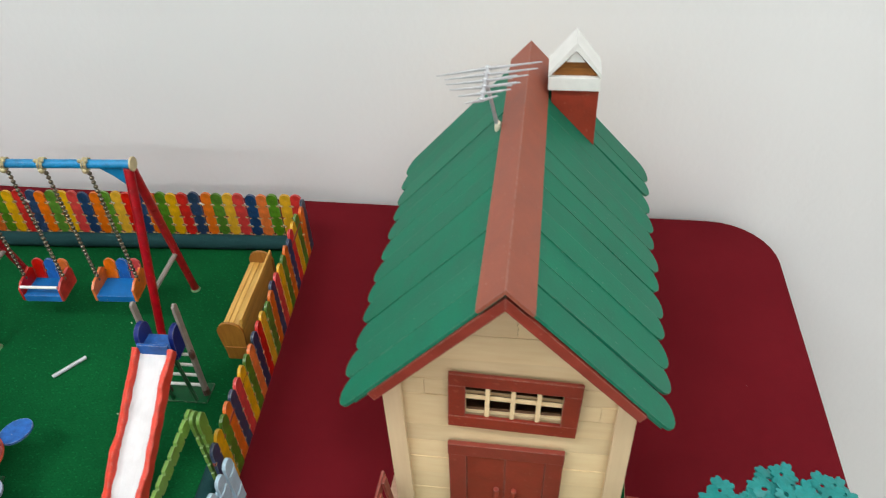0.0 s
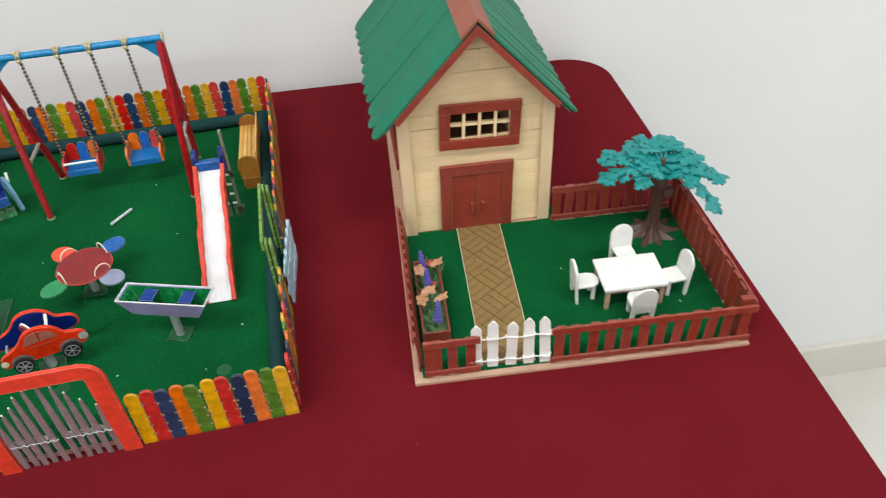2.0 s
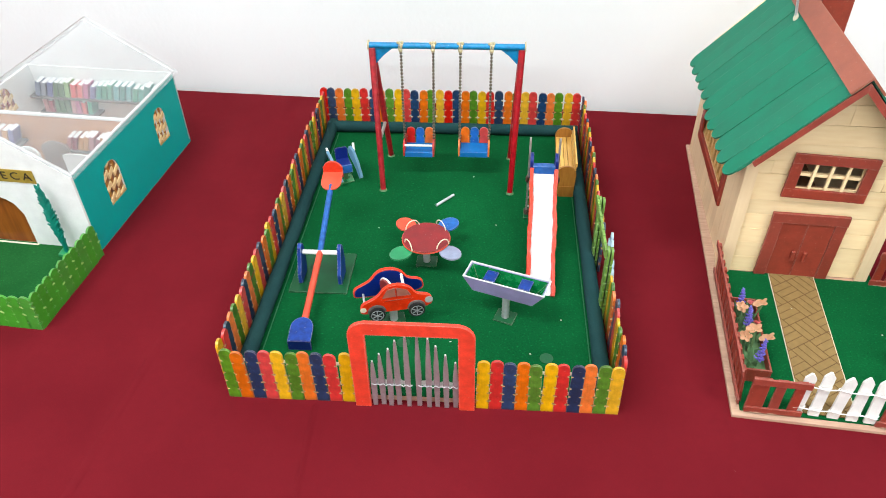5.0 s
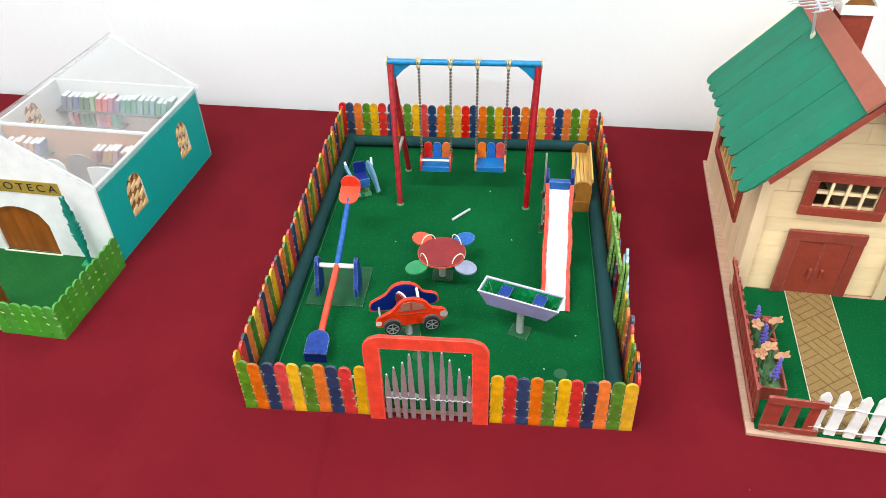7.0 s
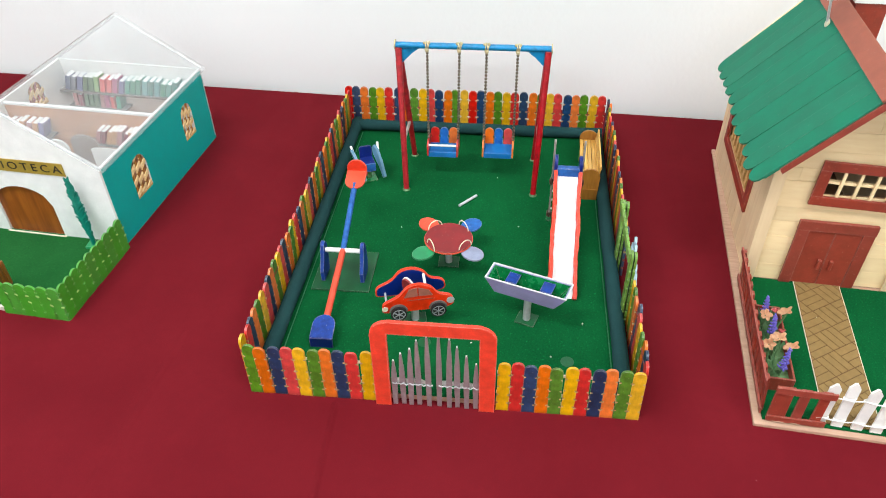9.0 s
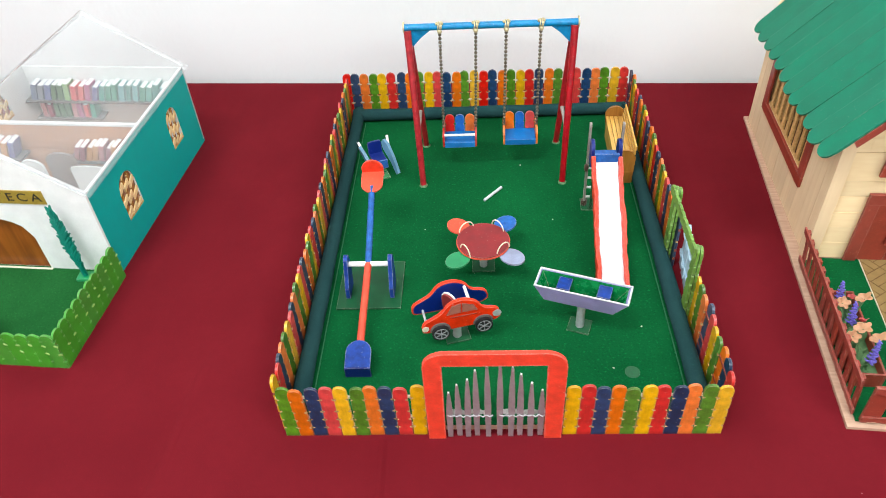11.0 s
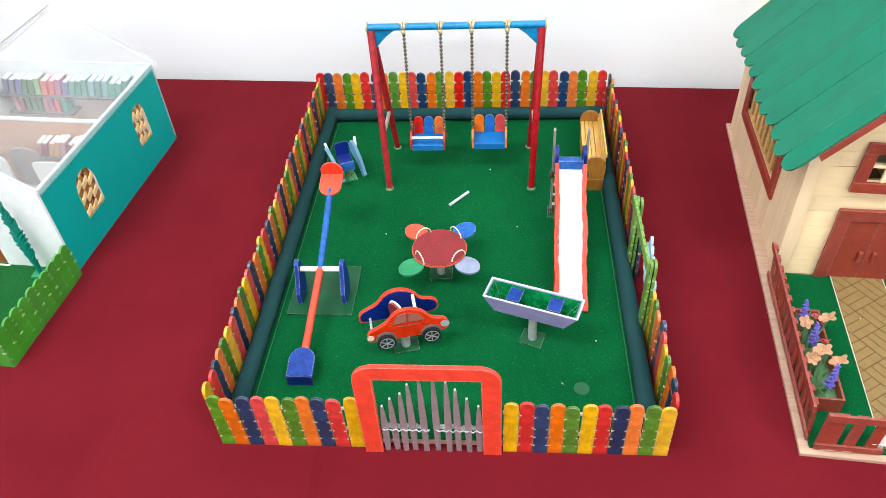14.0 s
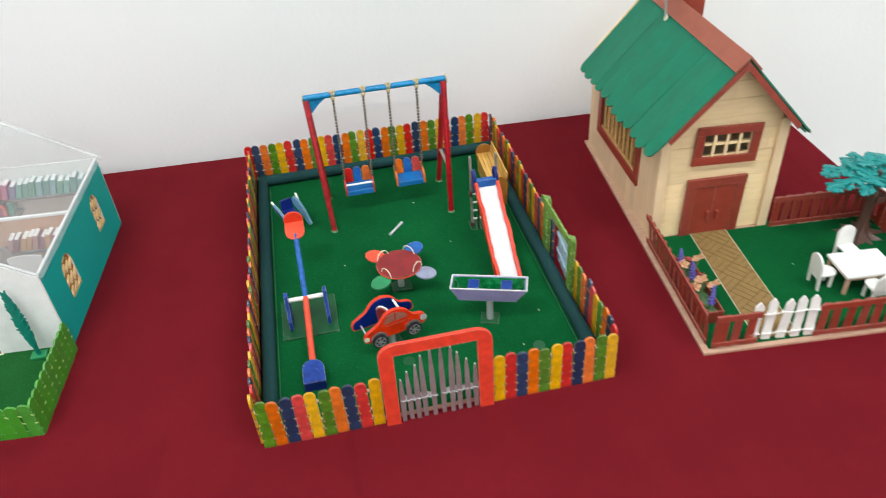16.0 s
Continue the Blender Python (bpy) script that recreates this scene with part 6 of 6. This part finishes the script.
# right and left walls: drawn x is depth, y is height
WINS = [(0.0530, 0.0280, 0.0290, 0.0420, 0.0145), (0.1575, 0.0310, 0.0245, 0.0400, 0.0122)]
for side_x, name in ((0.0, "teal side wall with two arched windows"), (-LW, "teal side wall with one arched window")):
    holes = WINS if side_x == 0.0 else [(0.1520, 0.0560, 0.0270, 0.0290, 0.0135)]
    inward = -1 if side_x == 0.0 else 1
    t_out = (-0.0006, 0.0) if inward < 0 else (0.0, 0.0006)
    t_in = (-0.0024, -0.0006) if inward < 0 else (0.0006, 0.0024)
    m = Matrix.Translation((side_x, 0, 0)) @ SIDEWAYS
    w_ = part("side_wall", holed_wall(bmn(), 0, LD, 0.0016, lambda x: LZ - 0.0005, holes, *t_out, m), "teal", lib, name)
    part("wall_lining", holed_wall(bmn(), 0, LD, 0.0046, lambda x: LZ - 0.0005, holes, *t_in, m), "white_rough", w_)
    part("wall_cap", box(bmn(), min(side_x, side_x + inward * 0.0025), max(side_x, side_x + inward * 0.0025), 0, LD, LZ - 0.0005, LZ + 0.0012, 0.0003), "white_rough", w_, "white top edge")
    for cx, zs, w, h, rise in holes:
        mm = m @ pose(cx, zs, 0)
        z_in, z_out = (-0.0034, -0.0004) if inward < 0 else (0.0004, 0.0034)
        win = part("window", box(bmn(), -w / 2 + 0.0002, w / 2 - 0.0002, 0.0002, 0.0016, z_in, z_out, 0, mm), "window_wood", w_, "arched window with a woven wooden lattice")
        mid_z = (z_in + z_out) / 2
        for k in range(3):
            x_ = (-0.30 + 0.30 * k) * w
            part("lattice_strip", box(bmn(), x_ - 0.0013, x_ + 0.0013, 0.0016, h - w / 2 + math.sqrt(max(0, w * w / 4 - x_ * x_)) - 0.0008, z_in, mid_z - 0.0002, 0, mm), "bench_end", win)
        for k in range(8):      # slanting strips that pass over every other upright
            for j in range(3):
                if (k + j) % 2:
                    continue
                xm = (-0.30 + 0.30 * j) * w
                hw = 0.155 * w
                c0 = -0.0050 + k * 0.0064 + 0.55 * xm
                quad = [(xm - hw, c0 - 0.55 * hw), (xm + hw, c0 + 0.55 * hw), (xm + hw, c0 + 0.55 * hw + 0.0044), (xm - hw, c0 - 0.55 * hw + 0.0044)]
                tall = h - w / 2 + math.sqrt(max(0.0, w * w / 4 - (abs(xm) + 0.1 * w) ** 2))
                quad = clip_convex(quad, -w * 0.49, w * 0.49, 0.0017, tall)
                if len(quad) >= 3:
                    part("lattice_strip", prism(bmn(), quad, mid_z, z_out, mm), "lattice", win)

# front gable with arched door
DX, DW, DH = -0.0942, 0.0600, 0.0565


def gable_top(x):
    return LZ + (RZ - LZ) * (1 - abs(x - RX) / 0.088) - 0.001


part("front_wall", holed_wall(bmn(), -LW, 0.0, 0.0046, gable_top, [(DX, 0.0046, DW, DH, 0.0200)], 0.0, 0.0024, UP), "white_rough", lib, "white front gable")
dr = part("arched_door", prism(bmn(), arch_shape(DW - 0.0004, DH - 0.0002, 0.0200), -0.0022, -0.0008, pose(DX, 0, 0.0046) @ UP), "brown", lib, "brown wooden arched door with upright grain")
part("sill", box(bmn(), DX - DW / 2 - 0.002, DX + DW / 2 + 0.002, -0.0045, -0.0026, 0.0046, 0.0062, 0.0004), "tape", dr, "ragged pale threshold")
bk = part("back_wall", box(bmn(), -LW, 0.0, LD - 0.0024, LD, 0.0046, LZ + 0.0010), "white_rough", lib, "white back wall")
part("gable_pane", prism(bmn(), [(-LW, LZ + 0.0011), (0.0, LZ + 0.0011), (RX, RZ - 0.0010)], -LD + 0.0006, -LD + 0.0016, UP), "acrylic", lib, "clear acrylic gable over the back wall")
part("ridge_seam", rod(bmn(), (RX, -0.0035, RZ + 0.0022), (RX, LD + 0.0030, RZ + 0.0022), 0.0003, 8), "taupe", lib, "thin grey glued seam along the ridge", True)
sg = part("sign", box(bmn(), -0.1385, -0.0362, -0.0034, -0.0025, 0.0788, 0.0922, 0.0002), "gold", lib, "gold name plate with dark capitals")
txt = bpy.data.curves.new("letters", "FONT")
txt.body, txt.size, txt.align_x, txt.align_y, txt.space_character = "BIBLIOTECA", 0.0112, "CENTER", "CENTER", 1.42
txt.extrude = 0.00015
tob = bpy.data.objects.new("letters", txt)
scene.collection.objects.link(tob)
bpy.context.view_layer.update()
tme = bpy.data.meshes.new_from_object(tob.evaluated_get(bpy.context.evaluated_depsgraph_get()))
bpy.data.objects.remove(tob)
tme.materials.clear()
tme.materials.append(M["ink"])
tlet = new("letters", tme)
tlet.parent = sg
wide = max(v.co.x for v in tme.vertices) - min(v.co.x for v in tme.vertices)
tlet.matrix_basis = pose(-0.0875, -0.0036, 0.0855) @ UP @ Matrix.Diagonal((0.0970 / wide, 1, 1, 1))

# clear roof sheets with whitish edges
for s in (-1, 1):
    ex = RX + s * 0.0925
    ez = LZ + 0.0012 - 0.0025
    a = [(RX, RZ + 0.0008), (ex, ez), (ex, ez + 0.0014), (RX, RZ + 0.0022)]
    sheet = part("roof_sheet", prism(bmn(), a if s < 0 else a[::-1], -LD - 0.0050, 0.0040, UP), "acrylic", lib, "clear acrylic roof sheet")
    part("edge_strip", rod(bmn(), (RX + s * 0.002, LD + 0.0012, RZ - 0.002), (RX + s * 0.0885, LD + 0.0012, LZ + 0.001), 0.0011, 8), "hazy", sheet, "white glue along the edge", True)
    part("edge_strip", rod(bmn(), (RX + s * 0.002, -0.0008, RZ - 0.0015), (RX + s * 0.0885, -0.0008, LZ + 0.001), 0.0014, 8), "hazy", sheet, "", True)

# inside
part("partition", box(bmn(), -LW + 0.0026, -0.0026, 0.1030, 0.1050, 0.0046, LZ - 0.0030), "tan_wall", lib, "tan inner partition wall")
part("partition_cap", box(bmn(), -LW + 0.0026, -0.0026, 0.1022, 0.1058, LZ - 0.0029, LZ - 0.0005, 0.0003), "white_rough", lib)
part("inner_floor", box(bmn(), -LW + 0.0026, -0.0026, 0.0026, LD - 0.0026, 0.0046, 0.0060), "tan_wall", lib)

BOOK = [(122, 128, 150), (150, 150, 160), (136, 140, 172), (112, 134, 110), (170, 196, 150), (196, 150, 150), (226, 130, 130), (190, 120, 150), (140, 130, 170), (120, 176, 166), (96, 160, 140),
        (140, 190, 190), (104, 158, 150), (206, 160, 120), (160, 100, 110), (130, 120, 120)]
BMAT = []
for i, c in enumerate(BOOK):
    BMAT.append("book_%d" % i)
    M["book_%d" % i] = paint("book_cover_%d" % i, tuple(max(0, min(255, int(sum(c) / 3 + 1.3 * (v - sum(c) / 3)) - 18)) for v in c), 0.6, 0.06)


def books(shelf_label, x0, x1, y, z, count, h, picks, lean, depth=0.013, shelf=True):
    if shelf:
        sh = thing("bookshelf", shelf_label, "shelf", LIB)
        part("shelf_board", box(bmn(), x0 - 0.006, x1 + 0.006, y - depth * 0.5 - 0.002, y + depth * 0.5 + 0.001, z - 0.0022, z, 0.0003), "grey", sh)
    r_ = random.Random(count * 3 + int(z * 1e4))
    for k in range(count):
        x = x0 + (x1 - x0) * (k + 0.5) / count
        t = (x1 - x0) / count * r_.uniform(0.66, 0.80)
        hh = h * r_.uniform(0.86, 1.04)
        c = BMAT[picks[k % len(picks)]]
        b = thing("book", "small closed book in pastel card standing on a shelf", "book", LIB @ pose(x, y, z, 0, lean + r_.uniform(-4, 4), r_.uniform(-4, 4)), "books in the library")
        part("cover", box(bmn(), -t / 2, t / 2, -depth / 2, depth / 2, 0.0, hh, 0.0002), c, b)
        part("pages", box(bmn(), -t * 0.36, t * 0.36, -depth / 2 + 0.0004, depth / 2 + 0.0003, hh, hh + 0.0004), "white_rough", b, "white page edges")


books("grey shelf board on the back wall, full of leaning books", -0.168, -0.012, LD - 0.0105, 0.0585, 21, 0.0190, [0, 1, 2, 3, 3, 4, 6, 6, 7, 8, 9, 10, 10, 11, 12, 11, 10, 9, 12, 11, 10], 16)
books("short grey shelf board below, half full of books", -0.163, -0.102, LD - 0.0105, 0.0385, 9, 0.0165, [5, 14, 3, 3, 3, 5, 7, 6, 10], 9)
books("shelf on the tan partition with a row of leaning books", -0.0690, -0.0130, 0.0945, 0.0570, 9, 0.0170, [5, 14, 13, 13, 5, 14, 13, 7, 5], 20)
books("shelf on the tan partition with a few thick books", -0.170, -0.126, 0.0945, 0.0580, 6, 0.0175, [14, 5, 13, 5, 13, 8], 14)


def reading_chair(x, y, turn, w, tall, rise, mat, rim, label):
    """Faces -y before the turn; the back's middle stands at x, y."""
    c = thing("reading_chair", label, "chair", LIB @ pose(x, y, 0.0060, 0, 0, turn), "chairs in the library")
    bk = [(-w, 0), (w, 0), (w, tall - rise)] + [(w * math.cos(a), tall - rise + rise * math.sin(a)) for a in (math.pi * k / 14 for k in range(1, 14))] + [(-w, tall - rise)]
    part("backrest", prism(bmn(), bk, 0.0003, 0.0013, UP), mat, c)
    part("back_panel", prism(bmn(), bk, -0.0013, 0.0001, UP), rim, c)
    part("seat", box(bmn(), -w + 0.0010, w - 0.0010, -0.0230, -0.0014, 0.0180, 0.0200, 0.0005), mat, c)
    for sx in (-1, 1):
        part("leg", box(bmn(), sx * (w - 0.003) - 0.0012, sx * (w - 0.003) + 0.0012, -0.0215, -0.0191, 0, 0.0180), mat, c)


reading_chair(-0.0790, 0.0860, 0, 0.0155, 0.0610, 0.0095, "taupe", "taupe", "grey-brown round-backed card chair below the bookshelf")
reading_chair(-0.1060, 0.0790, 0, 0.0120, 0.0570, 0.0090, "white_rough", "white_rough", "white round-backed card chair in the reading room")
reading_chair(-0.0470, 0.0740, 0, 0.0165, 0.0560, 0.0030, "white_rough", "taupe", "grey-brown card chair with a white-edged back in the reading room")


# forecourt hedge of green notched sticks
def hedge(label, a, way, count, pitch, yaw):
    h_ = thing("stick_fence", label, "fence", LIB @ pose(*a, 0.0), "green fence round the forecourt")
    me = stick_mesh("hedge", 0.0112, 0.0370, (0.0075, 0.0165, 0.0255, 0.0305), 0.0019)
    pale = mesh_of("notch_mark", box(bmn(), -0.0017, 0.0017, -0.0004, 0.0004, -0.0007, 0.0007, 0.0003), M["tick"])
    r_ = random.Random(count)
    ux, uy = math.cos(radians(way)), math.sin(radians(way))
    for k in range(count):
        d = (k + 0.5) * pitch
        m = pose(ux * d, uy * d, r_.uniform(-0.0005, 0.0005), 0, 0, yaw) @ pose(0, 0, 0, 0, r_.uniform(-1.5, 1.5), 0)
        piece("picket", me, h_, m @ UP)
        for z in (0.0165, 0.0255):
            if r_.random() < 0.75:
                piece("notch_mark", pale, h_, m @ pose(pitch / 2, -0.0019, z + r_.uniform(-0.0012, 0.0012), 0, r_.uniform(-10, 45), 0))


hedge("bright green notched-stick fence along the forecourt's side", (0.0022, -0.1045), 90, 10, 0.0101, 90)
hedge("bright green notched-stick fence beside the forecourt entrance", (0.0030, -0.1042), 180, 6, 0.0102, 0)
hedge("bright green notched-stick fence beyond the forecourt entrance", (-0.1180, -0.1042), 180, 6, 0.0102, 0)
hedge("bright green notched-stick fence along the far side", (-LW - 0.0022, -0.0030), 270, 10, 0.0101, 270)
lg = thing("forecourt_gate", "brown wooden gate leaf standing open on the forecourt", "gate", LIB @ pose(-0.0630, -0.0990, 0.0056, 0, 0, 112))
for k in range(4):
    part("slat", box(bmn(), 0.001 + k * 0.0068, 0.0070 + k * 0.0068, -0.0009, 0.0009, 0, 0.0260, 0.0004), "brown", lg)
part("slat_rail", box(bmn(), 0.001, 0.0274, 0.0009, 0.0022, 0.015, 0.0185), "brown", lg)

# flat plastic cypress trees
def cypress(x, y):
    c = thing("cypress", "slim dark teal plastic cypress on a pale green foot", "tree", LIB @ pose(x, y, 0.0056, 0, 0, 6))
    part("foot", box(bmn(), -0.0070, 0.0070, -0.0050, 0.0050, 0, 0.0030, 0.0008), "seat_green", c, "pale green block foot")
    r_ = random.Random(9)
    bm = bmn()
    lean = 0.10
    for k in range(30):
        f_ = k / 29
        z = 0.012 + 0.062 * f_
        half = 0.0048 * math.sin(math.pi * (0.16 + 0.80 * f_)) ** 0.8 + 0.0006
        for s in (-1, 1):
            p0 = Vector((-lean * z * 0.3, 0, z))
            p1 = p0 + Vector((s * half * r_.uniform(0.8, 1.1), r_.uniform(-0.0015, 0.0015), 0.0055))
            rod(bm, p0, p1, 0.0019, 6, 0.0007)
    rod(bm, (0, 0, 0.003), (-0.0022, 0, 0.076), 0.0017, 8, 0.0006)
    part("foliage", bm, "cypress", c, "dark teal moulded foliage")
    part("trunk", rod(bmn(), (0, 0, 0.0028), (0, 0, 0.0140), 0.0022, 8), "cypress", c, "", True)


cypress(-0.0260, -0.0125)
cypress(-0.1560, -0.0125)
